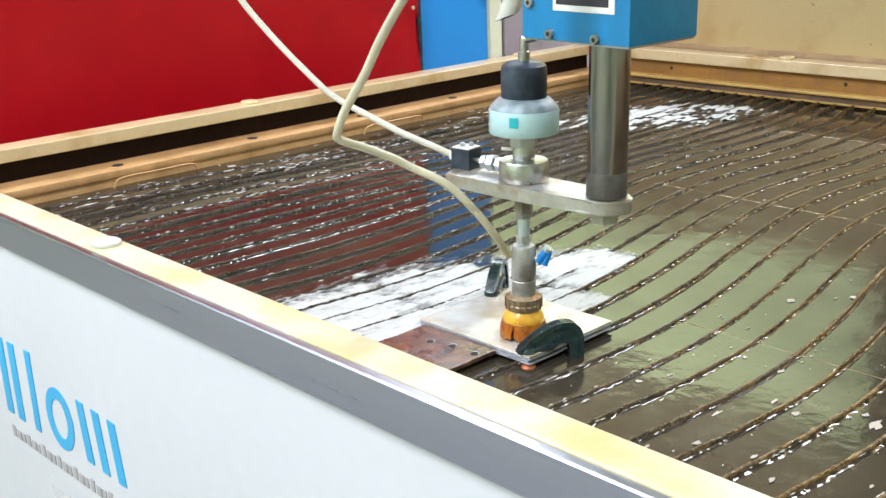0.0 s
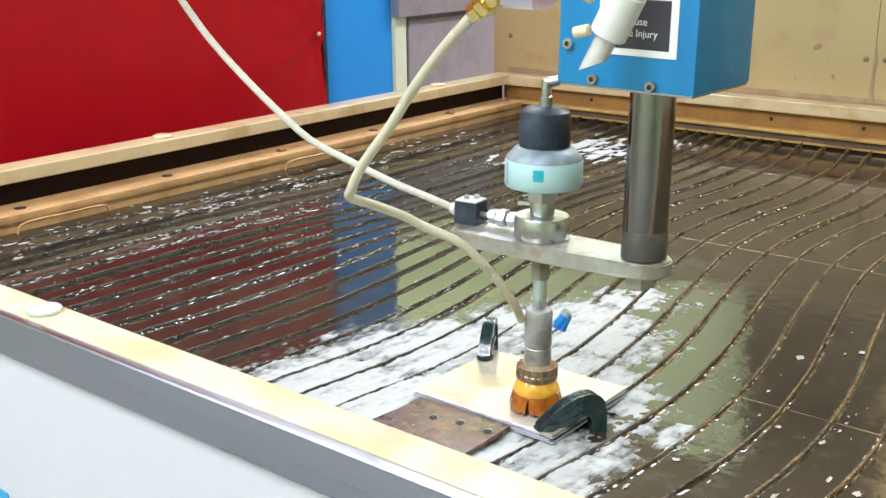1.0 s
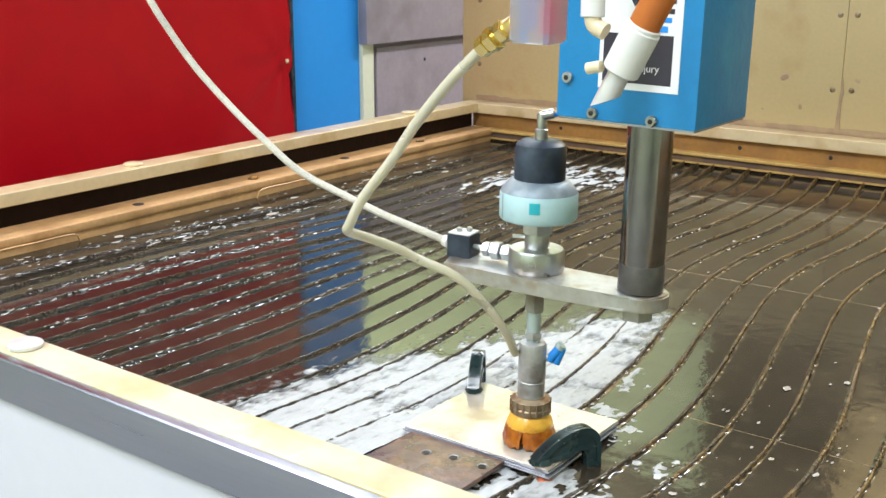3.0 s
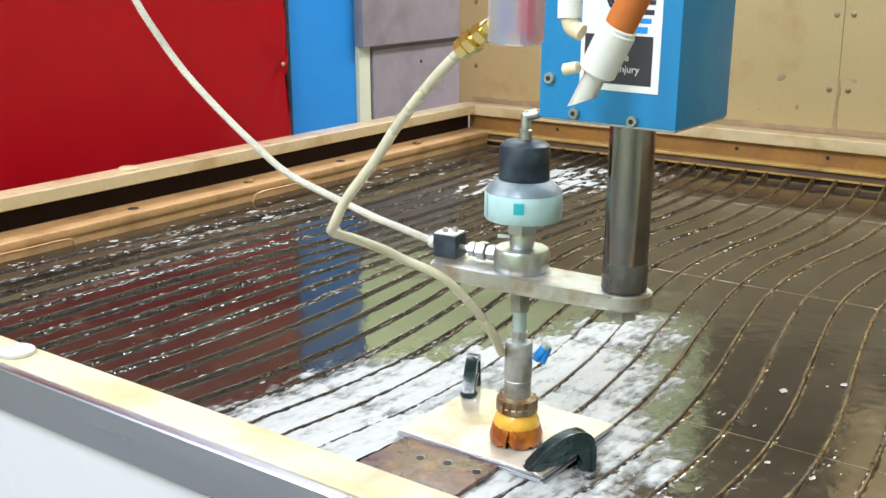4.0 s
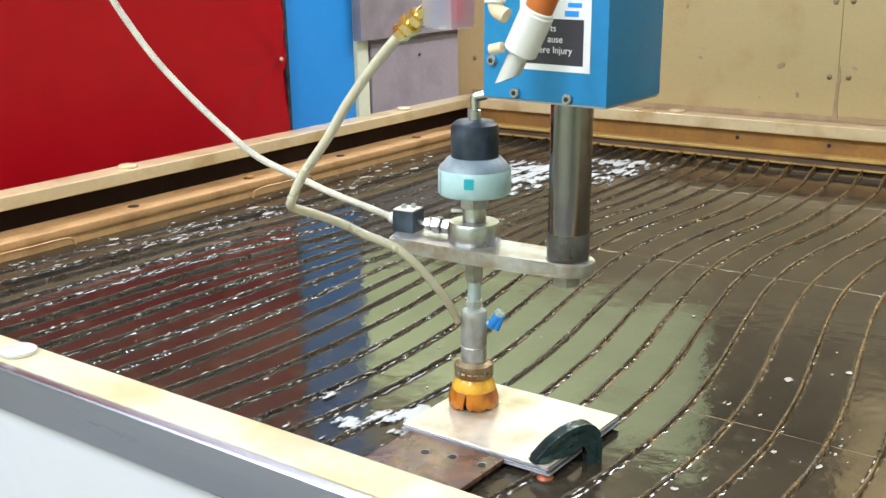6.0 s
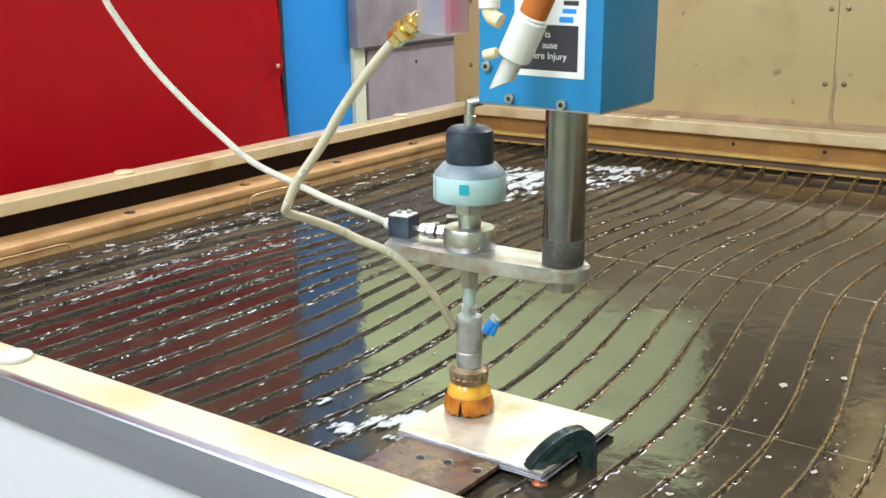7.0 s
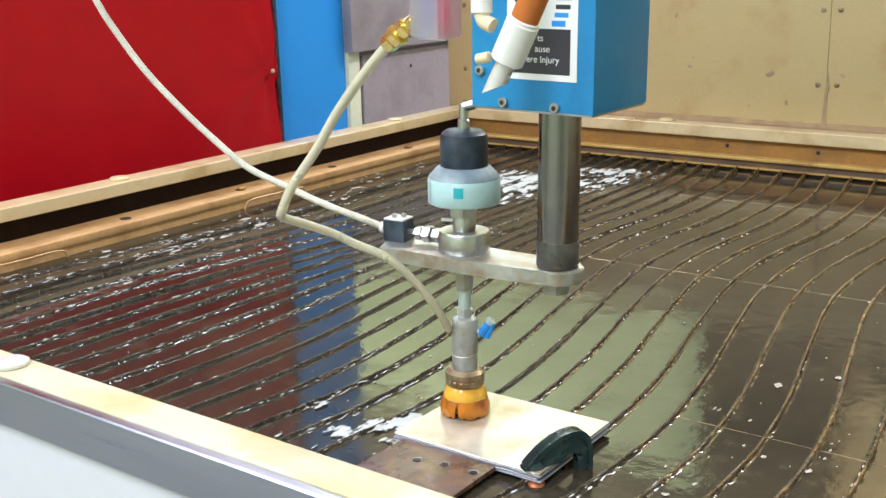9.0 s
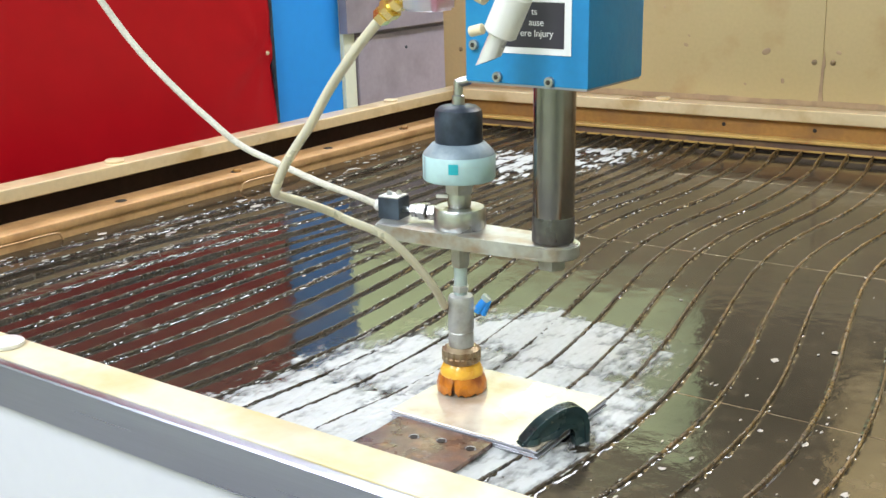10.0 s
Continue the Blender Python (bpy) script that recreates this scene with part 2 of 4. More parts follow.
def water_material():
    m = bpy.data.materials.new("murky_water")
    m.use_nodes = True
    n, l = m.node_tree.nodes, m.node_tree.links
    b = n["Principled BSDF"]
    geo = n.new("ShaderNodeNewGeometry")
    broad = n.new("ShaderNodeTexNoise")
    broad.inputs["Scale"].default_value, broad.inputs["Detail"].default_value = 3.0, 5
    l.new(geo.outputs["Position"], broad.inputs[0])
    ramp = n.new("ShaderNodeValToRGB")
    ramp.color_ramp.elements[0].position, ramp.color_ramp.elements[0].color = 0.35, (0.017, 0.015, 0.012, 1)
    ramp.color_ramp.elements[1].position, ramp.color_ramp.elements[1].color = 0.68, (0.044, 0.035, 0.024, 1)
    l.new(broad.outputs[0], ramp.inputs[0])
    mud = n.new("ShaderNodeTexNoise")
    mud.inputs["Scale"].default_value, mud.inputs["Detail"].default_value = 46, 9
    l.new(geo.outputs["Position"], mud.inputs[0])
    cut = n.new("ShaderNodeMapRange")
    cut.inputs[1].default_value, cut.inputs[2].default_value, cut.inputs[4].default_value = 0.54, 0.72, 0.8
    l.new(mud.outputs[0], cut.inputs[0])
    mix = n.new("ShaderNodeMix")
    mix.data_type = "RGBA"
    mix.inputs[7].default_value = (0.066, 0.052, 0.034, 1)
    l.new(cut.outputs[0], mix.inputs[0])
    l.new(ramp.outputs[0], mix.inputs[6])
    l.new(mix.outputs[2], b.inputs["Base Color"])
    dull = n.new("ShaderNodeTexNoise")
    dull.inputs["Scale"].default_value, dull.inputs["Detail"].default_value = 11, 6
    l.new(geo.outputs["Position"], dull.inputs[0])
    gloss = n.new("ShaderNodeMapRange")
    gloss.inputs[1].default_value, gloss.inputs[2].default_value = 0.42, 0.68
    gloss.inputs[3].default_value, gloss.inputs[4].default_value = 0.025, 0.16
    l.new(dull.outputs[0], gloss.inputs[0])
    l.new(gloss.outputs[0], b.inputs["Roughness"])
    b.inputs["IOR"].default_value = 1.43
    fine = n.new("ShaderNodeTexNoise")
    fine.inputs["Scale"].default_value, fine.inputs["Detail"].default_value = 34, 6
    l.new(geo.outputs["Position"], fine.inputs[0])
    bp = n.new("ShaderNodeBump")
    bp.inputs["Strength"].default_value, bp.inputs["Distance"].default_value = 0.048, 0.01
    l.new(fine.outputs[0], bp.inputs["Height"])
    l.new(bp.outputs[0], b.inputs["Normal"])
    return m


M["water"] = water_material()


def froth_material(name="white_froth", low=-0.20, high=0.95, scale=105):
    """White froth that breaks up into lace where it is thin."""
    m = bpy.data.materials.new(name)
    m.use_nodes = True
    n, l = m.node_tree.nodes, m.node_tree.links
    b = n["Principled BSDF"]
    b.inputs["Roughness"].default_value = 0.45
    at = n.new("ShaderNodeAttribute")
    at.attribute_name = "cover"
    geo = n.new("ShaderNodeTexCoord")
    fine = n.new("ShaderNodeTexNoise")
    fine.inputs["Scale"].default_value, fine.inputs["Detail"].default_value = scale, 7
    cell = n.new("ShaderNodeTexVoronoi")
    cell.inputs["Scale"].default_value = 190
    drawn = n.new("ShaderNodeMapping")
    drawn.inputs["Scale"].default_value = (1.0, 0.42, 1.0)
    l.new(geo.outputs["Object"], drawn.inputs[0])
    for tex in (fine, cell):
        l.new(drawn.outputs[0], tex.inputs["Vector"])
    ramp = n.new("ShaderNodeValToRGB")
    ramp.color_ramp.elements[0].position, ramp.color_ramp.elements[0].color = 0.30, (0.41, 0.425, 0.42, 1)
    ramp.color_ramp.elements[1].position, ramp.color_ramp.elements[1].color = 0.62, (0.47, 0.49, 0.495, 1)
    l.new(fine.outputs[0], ramp.inputs[0])
    l.new(ramp.outputs[0], b.inputs["Base Color"])
    wide = n.new("ShaderNodeMath")
    wide.operation = "MULTIPLY_ADD"
    wide.inputs[1].default_value, wide.inputs[2].default_value = 2.6, -1.30
    l.new(fine.outputs[0], wide.inputs[0])
    add = n.new("ShaderNodeMath")
    add.operation = "ADD"
    l.new(wide.outputs[0], add.inputs[0])
    l.new(at.outputs["Fac"], add.inputs[1])
    alpha = n.new("ShaderNodeMapRange")
    alpha.inputs[1].default_value, alpha.inputs[2].default_value = low, high
    l.new(add.outputs[0], alpha.inputs[0])
    l.new(alpha.outputs[0], b.inputs["Alpha"])
    bp = n.new("ShaderNodeBump")
    bp.inputs["Strength"].default_value, bp.inputs["Distance"].default_value = 0.3, 0.003
    l.new(cell.outputs[0], bp.inputs["Height"])
    l.new(bp.outputs[0], b.inputs["Normal"])
    return m


M["foam"] = froth_material()
# flat white that paints glare and glints on the water
M["film"] = froth_material("thin_glare_film", 0.42, 0.62, 70)


def clear_material():
    m = bpy.data.materials.new("clear_cup_plastic")
    m.use_nodes = True
    b = m.node_tree.nodes["Principled BSDF"]
    b.inputs["Base Color"].default_value = (0.84, 0.80, 0.88, 1)
    b.inputs["Roughness"].default_value = 0.34
    b.inputs["IOR"].default_value = 1.3
    b.inputs["Transmission Weight"].default_value = 0.85
    return m


M["clear"] = clear_material()
M["cup_red"] = mat("red_print", (0.55, 0.06, 0.12), 0.4, vary=0.1, bump=0)
M["cup_violet"] = mat("violet_print", (0.26, 0.26, 0.46), 0.4, vary=0.1, bump=0)


# ---- mesh helpers ----
def finish(name, bm, material, parent=None, label="", smooth=35):
    me = bpy.data.meshes.new(name)
    bmesh.ops.recalc_face_normals(bm, faces=bm.faces[:])
    bm.to_mesh(me)
    bm.free()
    me.materials.append(material)
    if smooth:
        for p in me.polygons:
            p.use_smooth = True
        me.set_sharp_from_angle(angle=radians(smooth))
    ob = new(name, me)
    if parent:
        ob.parent = parent
    if label:
        tagged(ob, label)
    return ob


def part(name, bm, material, parent, label="", smooth=35):
    return finish(name, bm, material, parent, label, smooth)


def empty(name, m, label, category, group="", kind=""):
    ob = new(name)
    ob.empty_display_size = 0.05
    ob.matrix_world = m
    return tagged(ob, label, category, group, kind)


def box(x0, x1, y0, y1, z0, z1, bevel=0.0, seg=2, bm=None):
    one = bmesh.new()
    bmesh.ops.create_cube(one, size=1)
    for v in one.verts:
        v.co = Vector((x0 + (v.co.x + 0.5) * (x1 - x0), y0 + (v.co.y + 0.5) * (y1 - y0), z0 + (v.co.z + 0.5) * (z1 - z0)))
    if bevel:
        bmesh.ops.bevel(one, geom=one.edges[:], offset=bevel, segments=seg, profile=0.7, affect="EDGES")
    return joined(bm, one)


def joined(bm, one):
    if bm is None:
        return one
    me = bpy.data.meshes.new("join")
    one.to_mesh(me)
    one.free()
    bm.from_mesh(me)
    bpy.data.meshes.remove(me)
    return bm


def lathe(profile, m=Matrix(), seg=40, bm=None, wobble=None):
    """Turns (radius, height) pairs about z; the ends are closed."""
    one = bmesh.new()
    rings = []
    for r, z in profile:
        ring = []
        for k in range(seg):
            a = 2 * math.pi * k / seg
            rr = r * (wobble(a, z) if wobble else 1)
            ring.append(one.verts.new(m @ Vector((rr * math.cos(a), rr * math.sin(a), z))))
        rings.append(ring)
    for a, b in zip(rings, rings[1:]):
        for k in range(seg):
            one.faces.new((a[k], a[(k + 1) % seg], b[(k + 1) % seg], b[k]))
    one.faces.new(list(reversed(rings[0])))
    one.faces.new(rings[-1])
    return joined(bm, one)


def rod(a, b, r, seg=24, bevel=0.0, bm=None):
    """A rod from a to b with softened ends."""
    a, b = Vector(a), Vector(b)
    m = Matrix.Translation(a) @ (b - a).to_track_quat("Z", "Y").to_matrix().to_4x4()
    h, c = (b - a).length, bevel or r * 0.06
    return lathe([(r - c, 0), (r, c), (r, h - c), (r - c, h)], m, seg, bm)


def slab(outline, z0, z1, bevel=0.0, seg=2, m=Matrix()):
    """An upright prism over an outline of (x, y) pairs."""
    bm = bmesh.new()
    low = [bm.verts.new((x, y, z0)) for x, y in outline]
    high = [bm.verts.new((x, y, z1)) for x, y in outline]
    n = len(outline)
    bm.faces.new(list(reversed(low)))
    top = bm.faces.new(high)
    for k in range(n):
        bm.faces.new((low[k], low[(k + 1) % n], high[(k + 1) % n], high[k]))
    if bevel:
        flat = [e for e in bm.edges if abs(e.verts[0].co.z - e.verts[1].co.z) < 1e-6]
        bmesh.ops.bevel(bm, geom=flat, offset=bevel, segments=seg, affect="EDGES")
    bmesh.ops.transform(bm, matrix=m, verts=bm.verts[:])
    return bm


def smooth_line(points, per=10):
    """Points along a Catmull-Rom line."""
    p = [Vector(q) for q in points]
    p = [2 * p[0] - p[1]] + p + [2 * p[-1] - p[-2]]
    line = []
    for a, b, c, d in zip(p, p[1:], p[2:], p[3:]):
        for k in range(per):
            t = k / per
            line.append(0.5 * ((2 * b) + (c - a) * t + (2 * a - 5 * b + 4 * c - d) * t * t + (3 * b - a - 3 * c + d) * t ** 3))
    return line + [p[-2]]


def tube(points, r, seg=14, per=10, ridge=0.0):
    line = smooth_line(points, per)
    bm = bmesh.new()
    rings, side = [], None
    for k, q in enumerate(line):
        along = (line[min(k + 1, len(line) - 1)] - line[max(k - 1, 0)]).normalized()
        side = (side - along * side.dot(along)).normalized() if side else along.orthogonal().normalized()
        up = along.cross(side)
        rr = r * (1 + ridge * (k % 2))
        rings.append([bm.verts.new(q + rr * (math.cos(a) * side + math.sin(a) * up))
                      for a in (2 * math.pi * j / seg for j in range(seg))])
    for a, b in zip(rings, rings[1:]):
        for k in range(seg):
            bm.faces.new((a[k], a[(k + 1) % seg], b[(k + 1) % seg], b[k]))
    bm.faces.new(list(reversed(rings[0])))
    bm.faces.new(rings[-1])
    return bm


def hexagon(r):
    return [(r * math.cos(math.pi * k / 3), r * math.sin(math.pi * k / 3)) for k in range(6)]


# ---- structure: the hall ----
RIM, WATER, SLAT = 0.95, 0.8568, 0.861
TANK_R, TANK_B = 2.70, 1.80


def structure(name, bm, material, label, smooth=35, category=""):
    return tagged(finish(name, bm, material, smooth=smooth), label, category or name.split("_")[0], kind="structure")


structure("floor", box(-5, 6, -5, 6, -0.1, 0), M["floor"], "grey concrete hall floor under the machine")
structure("ceiling", box(-5, 6, -5, 6, 5.0, 5.1), M["ceiling"], "pale painted hall ceiling")
# unseen walls in bright and dark zones, added to shape the water's reflections
structure("wall_north", box(-5, -0.95, 6, 6.2, 2.7, 4.0), M["wall"], "unseen cream upper wall, brightly lit, added for the water's reflection")
structure("wall_top", box(-5, -0.95, 5.98, 6.2, 4.0, 5), M["brown_wall"], "unseen brown band under the ceiling, added to dim the reflection")
structure("partition_low", box(-5, -0.95, 5.9, 6.2, 0, 2.7), M["brown_wall"], "unseen brown partition below the bright wall, added for the reflection")
structure("pillar", box(-0.95, -0.03, 5.88, 6.2, 0, 5), M["brown_wall"], "unseen broad brown pillar, added as a dark zone of the reflection")
structure("partition_side", box(-0.03, 6, 5.9, 6.2, 0, 3.0), M["brown_wall"], "unseen brown partition, added as a dark zone of the reflection")
structure("wall_side", box(-0.03, 6, 5.95, 6.2, 3.0, 5), M["buff_wall"], "unseen buff upper wall, added as a bright zone of the reflection")
structure("wall_south", box(-5, 6, -5.2, -5, 0, 5), M["wall"], "cream painted hall wall")
structure("wall_west", box(-5.2, -5, -5, 6, 0, 5), M["wall"], "cream painted hall wall")
structure("wall_east", box(6, 6.2, -5, 6, 0, 5), M["wall"], "cream painted hall wall")


# ---- the tank ----
def tank():
    t = empty("waterjet_tank", pose(0, 0, 0), "large cream steel waterjet tank with a white front and rusty inside", "tank")
    # front rim: a flat cream top with a rolled metal nose
    part("front_rim", box(-0.002, TANK_R, 0.004, 0.046, RIM - 0.022, RIM, 0.004, 3), M["rim"], t, "cream front rim with yellow stains")
    part("front_band", box(-0.004, TANK_R + 0.004, -0.006, 0.010, RIM - 0.050, RIM - 0.003, 0.004, 3), M["band"], t, "brushed aluminium band along the front rim")
    panel = part("front_panel", box(0, TANK_R, 0.002, 0.03, 0.12, RIM - 0.046, 0.003), M["panel"], t, "glossy white front panel")
    part("front_wall", box(0.03, TANK_R, 0.030, 0.040, 0.12, RIM - 0.02), M["ledge"], t)
    part("base", box(0.05, TANK_R - 0.05, 0.05, TANK_B, 0, 0.14), M["shaded_rust"], t)
    # left side: rim, dark recess and ledge
    part("side_rim", box(0, 0.055, 0.046, 1.785, RIM - 0.024, RIM, 0.004, 3), M["rim_tan"], t, "cream side rim")
    part("side_wall", box(0.0, 0.035, 0.046, 1.785, 0.12, RIM - 0.024), M["shaded_rust"], t, "rusty side wall, the recess's shade painted near black")
    bm = box(0.030, 0.108, 0.046, TANK_B, 0.872, 0.888, 0.007, 4)
    ledge = part("side_ledge", bm, M["ledge"], t, "rust-stained cream ledge inside the tank")
    part("ledge_lip", box(0.094, 0.104, 0.046, TANK_B, 0.80, 0.873, 0.002), M["ledge"], t)
    # back: rim and rusty inner wall with a foot lip
    part("back_rim", box(0, TANK_R, 1.785, 1.840, RIM - 0.027, RIM, 0.004, 3), M["rim_tan"], t, "tan painted back rim")
    part("back_wall", box(0.03, TANK_R, TANK_B, 1.84, 0.12, RIM - 0.027), M["rust"], t, "orange rusted back wall")
    part("back_ledge", box(0.10, TANK_R, 1.768, TANK_B, 0.880, 0.887, 0.003, 3), M["ochre"], t, "rolled orange ledge of the back wall")
    part("back_face", box(0.10, TANK_R, 1.776, TANK_B, 0.866, 0.880), M["umber"], t, "umber face under the ledge, its shade put into the colour")
    part("back_lip", box(0.10, TANK_R, 1.770, TANK_B, 0.862, 0.866, 0.001), M["ochre"], t, "tan bar that the slats meet")
    # near-black foot, painting the shade below the bar
    part("back_foot", box(0.10, TANK_R, 1.774, TANK_B, 0.80, 0.862), M["shaded_rust"], t, "foot of the back wall at the water line, shade painted near black")
    for x in (0.30, 0.77, 0.975, 1.42):
        part("wall_hole", lathe([(0.0045, 0), (0.0045, 0.0006), (0.003, 0.0008)], pose(x, TANK_B, 0.905, 90), 14), M["hole"], t)
    part("right_wall", box(TANK_R - 0.04, TANK_R, 0.046, TANK_B, 0.12, RIM - 0.02, 0.003), M["ledge"], t)
    part("right_rim", box(TANK_R - 0.055, TANK_R, 0.046, 1.785, RIM - 0.02, RIM, 0.004), M["rim"], t)
    # bolts on the rims, flat and round
    for x, y in ((0.028, 1.525), (0.028, 0.70), (0.028, 0.09), (0.724, 0.024), (1.75, 0.024), (0.614, 1.815), (1.75, 1.815)):
        bm = lathe([(0.017, 0), (0.018, 0.001), (0.018, 0.004), (0.015, 0.006)], pose(x, y, RIM), 20)
        part("rim_bolt", bm, M["tip"] if y < 0.05 else M["rim_tan"], t, "flat steel bolt head" if y < 0.05 else "painted flat bolt head")
    # holes of the ledge: discs painted near black for the shade inside, each with a worn ring
    for y in (0.37, 0.668, 0.955, 1.235, 1.51):
        bm = lathe([(0.0105, 0), (0.0105, 0.0008), (0.0095, 0.0012)], pose(0.076, y, 0.888), 18)
        part("ledge_hole", bm, M["hole"], ledge, "hole painted as a near-black disc")
        if y in (0.955, 1.51):
            bm = lathe([(0.0085, 0), (0.0088, 0.004), (0.006, 0.006)], pose(0.078, y + 0.002, 0.8885), 12)
            part("ledge_stud", bm, M["rust"], ledge)
    # a bent wire handle of the first slat at the ledge
    for y in (0.43, 1.02):
        part("wire_loop", tube([(0.112, y - 0.09, 0.856), (0.113, y - 0.075, 0.872), (0.115, y, 0.873), (0.115, y + 0.07, 0.872), (0.112, y + 0.085, 0.858)], 0.0022, 6, 5), M["ledge"], t)
    # vinyl mark: plain blue shapes and a grey line of illegible small print
    def upright(outline):
        return slab(outline, -0.003, -0.0005, m=pose(0, 0, 0, 90))

    for x0, x1, z0, z1 in ((0.362, 0.384, 0.618, 0.742), (0.402, 0.424, 0.618, 0.742), (0.462, 0.480, 0.620, 0.746)):
        part("blue_mark", box(x0, x1, 0.0005, 0.003, z0, z1, 0.0006), M["logo_blue"], panel, "plain blue vinyl bar")
    bm = bmesh.new()
    turns = [2 * math.pi * k / 28 for k in range(28)]
    rings = [[bm.verts.new((0.554 + r * math.cos(a), y, 0.667 + q * math.sin(a))) for a in turns] for r, q, y in ((0.042, 0.047, 0.003), (0.042, 0.047, 0.0008), (0.024, 0.030, 0.0008), (0.024, 0.030, 0.003))]
    for p, q in zip(rings, rings[1:]):
        for k in range(28):
            bm.faces.new((p[k], p[(k + 1) % 28], q[(k + 1) % 28], q[k]))
    part("blue_mark", bm, M["logo_blue"], panel, "plain blue vinyl ring")
    for x in (0.616, 0.660, 0.704):
        part("blue_mark", upright([(x + 0.012, 0.630), (x + 0.032, 0.630), (x + 0.020, 0.717), (x, 0.717)]), M["logo_blue"], panel, "plain slanted blue vinyl bar")
    for k in range(19):
        x = 0.368 + k * 0.0172
        part("print_bar", box(x, x + (0.011, 0.013, 0.010)[k % 3], 0.0005, 0.003, 0.578 + 0.0004 * k, 0.5965 + 0.0004 * k - (0.004 if k % 3 else 0), 0.0006), M["logo_grey"], panel, "grey print bar")
    return t


tank()


def water():
    bm = bmesh.new()
    bmesh.ops.create_grid(bm, x_segments=120, y_segments=90, size=0.5)
    for v in bm.verts:
        x, y = 0.098 + (v.co.x + 0.5) * (TANK_R - 0.13), 0.035 + (v.co.y + 0.5) * (TANK_B - 0.04)
        v.co = (x, y, WATER + 0.0006 * noise.noise(Vector((x * 9, y * 7, 0))))
    return structure("water", bm, M["water"], "murky brown water between the slats", smooth=180)


water()


# ---- the slat bed ----
BEND_Y = [0.0, 0.2, 0.3, 0.4, 0.5, 0.6, 0.7, 0.8, 0.9, 1.0, 1.1, 1.2, 1.3, 1.4, 1.5, 1.6, 1.7, 1.8]
BEND_R = [-0.030, -0.014, -0.003, 0, -0.008, -0.023, -0.043, -0.062, -0.079, -0.088, -0.087, -0.078, -0.067, -0.064, -0.066, -0.072, -0.088, -0.100]
BEND_L = [-0.006, -0.002, -0.001, 0, 0.005, 0.014, 0.027, 0.041, 0.052, 0.056, 0.055, 0.051, 0.047, 0.043, 0.040, 0.037, 0.034, 0.032]


def smooth_table(y, table):
    """A smooth curve through a table over BEND_Y."""
    k = max(0, min(len(BEND_Y) - 2, sum(1 for v in BEND_Y if v <= y) - 1))
    t = (y - BEND_Y[k]) / (BEND_Y[k + 1] - BEND_Y[k])
    p0, p1, p2, p3 = (table[max(0, min(len(table) - 1, j))] for j in (k - 1, k, k + 1, k + 2))
    return 0.5 * (2 * p1 + (p2 - p0) * t + (2 * p0 - 5 * p1 + 4 * p2 - p3) * t * t + (3 * p1 - p0 - 3 * p2 + p3) * t ** 3)


def slat_x(x, y):
    """Where a slat runs at depth y: the long thin slats are bent in a slow S."""
    r = max(0.0, min(1.0, (x - 0.33) / 0.60))
    r = r * r * (3 - 2 * r)
    return x + r * smooth_table(y, BEND_R) + (1 - r) * smooth_table(y, BEND_L)


SLAT_X = [1.155 + 0.0499 * k for k in range(-20, 30)]


CROSS_BARS = [(0.462, 1.25, 2.4), (0.966, 0.85, 2.4), (1.472, 0.80, 2.4)]


def slat_bed():
    bed = empty("slat_bed", pose(0, 0, 0), "bed of thin bent rusted steel slats standing in the water", "slats")
    rng = random.Random(4)
    for i, x0 in enumerate(SLAT_X):
        bm = bmesh.new()
        rows = []
        n = 640 if 0.3 < x0 < 1.7 else 240
        lean, tall, fat = rng.uniform(-0.002, 0.002), rng.uniform(-0.0012, 0.0012), rng.uniform(0.0011, 0.0014) * (1.25 if x0 > 1.0 else 1.0)
        for k in range(n + 1):
            y = 0.042 + (TANK_B - 0.072) * k / n
            x = slat_x(x0, y) + 0.0007 * noise.noise(Vector((i * 3.3, y * 6, 0)))
            rag = 0.0011 * noise.noise(Vector((i * 7.1, y * 210, 1))) + 0.0009 * noise.noise(Vector((i * 5.1, y * 17, 2)))
            w = fat * (1 + 0.35 * noise.noise(Vector((i * 2.7, y * 150, 5))))
            end = max(0.0, min(1.0, (y - 1.62) / 0.11))
            z = SLAT + tall + rag + 0.005 * end * end * (3 - 2 * end)
            rows.append([bm.verts.new(p) for p in ((x - w - 0.001, y, 0.80), (x - w + lean, y, z - 0.0006), (x - 0.6 * w + lean, y, z),
                                                   (x + 0.6 * w + lean, y, z - 0.0002), (x + w + lean, y, z - 0.0009), (x + w + 0.001, y, 0.80))])
        for a, b in zip(rows, rows[1:]):
            for j in range(5):
                bm.faces.new((a[j], a[j + 1], b[j + 1], b[j]))
        part("slat", bm, M["slat"], bed, "rusty orange-brown slat" if x0 > 1.12 else "", smooth=50)
    # thin tan cross bars that just break the surface
    for y, x0, x1 in CROSS_BARS:
        part("cross_bar", rod((x0, y, WATER - 0.0004), (x1, y, WATER - 0.0004), 0.0009, 8), M["ring"], bed, "thin brown cross bar at the water line")
    return bed


slat_bed()


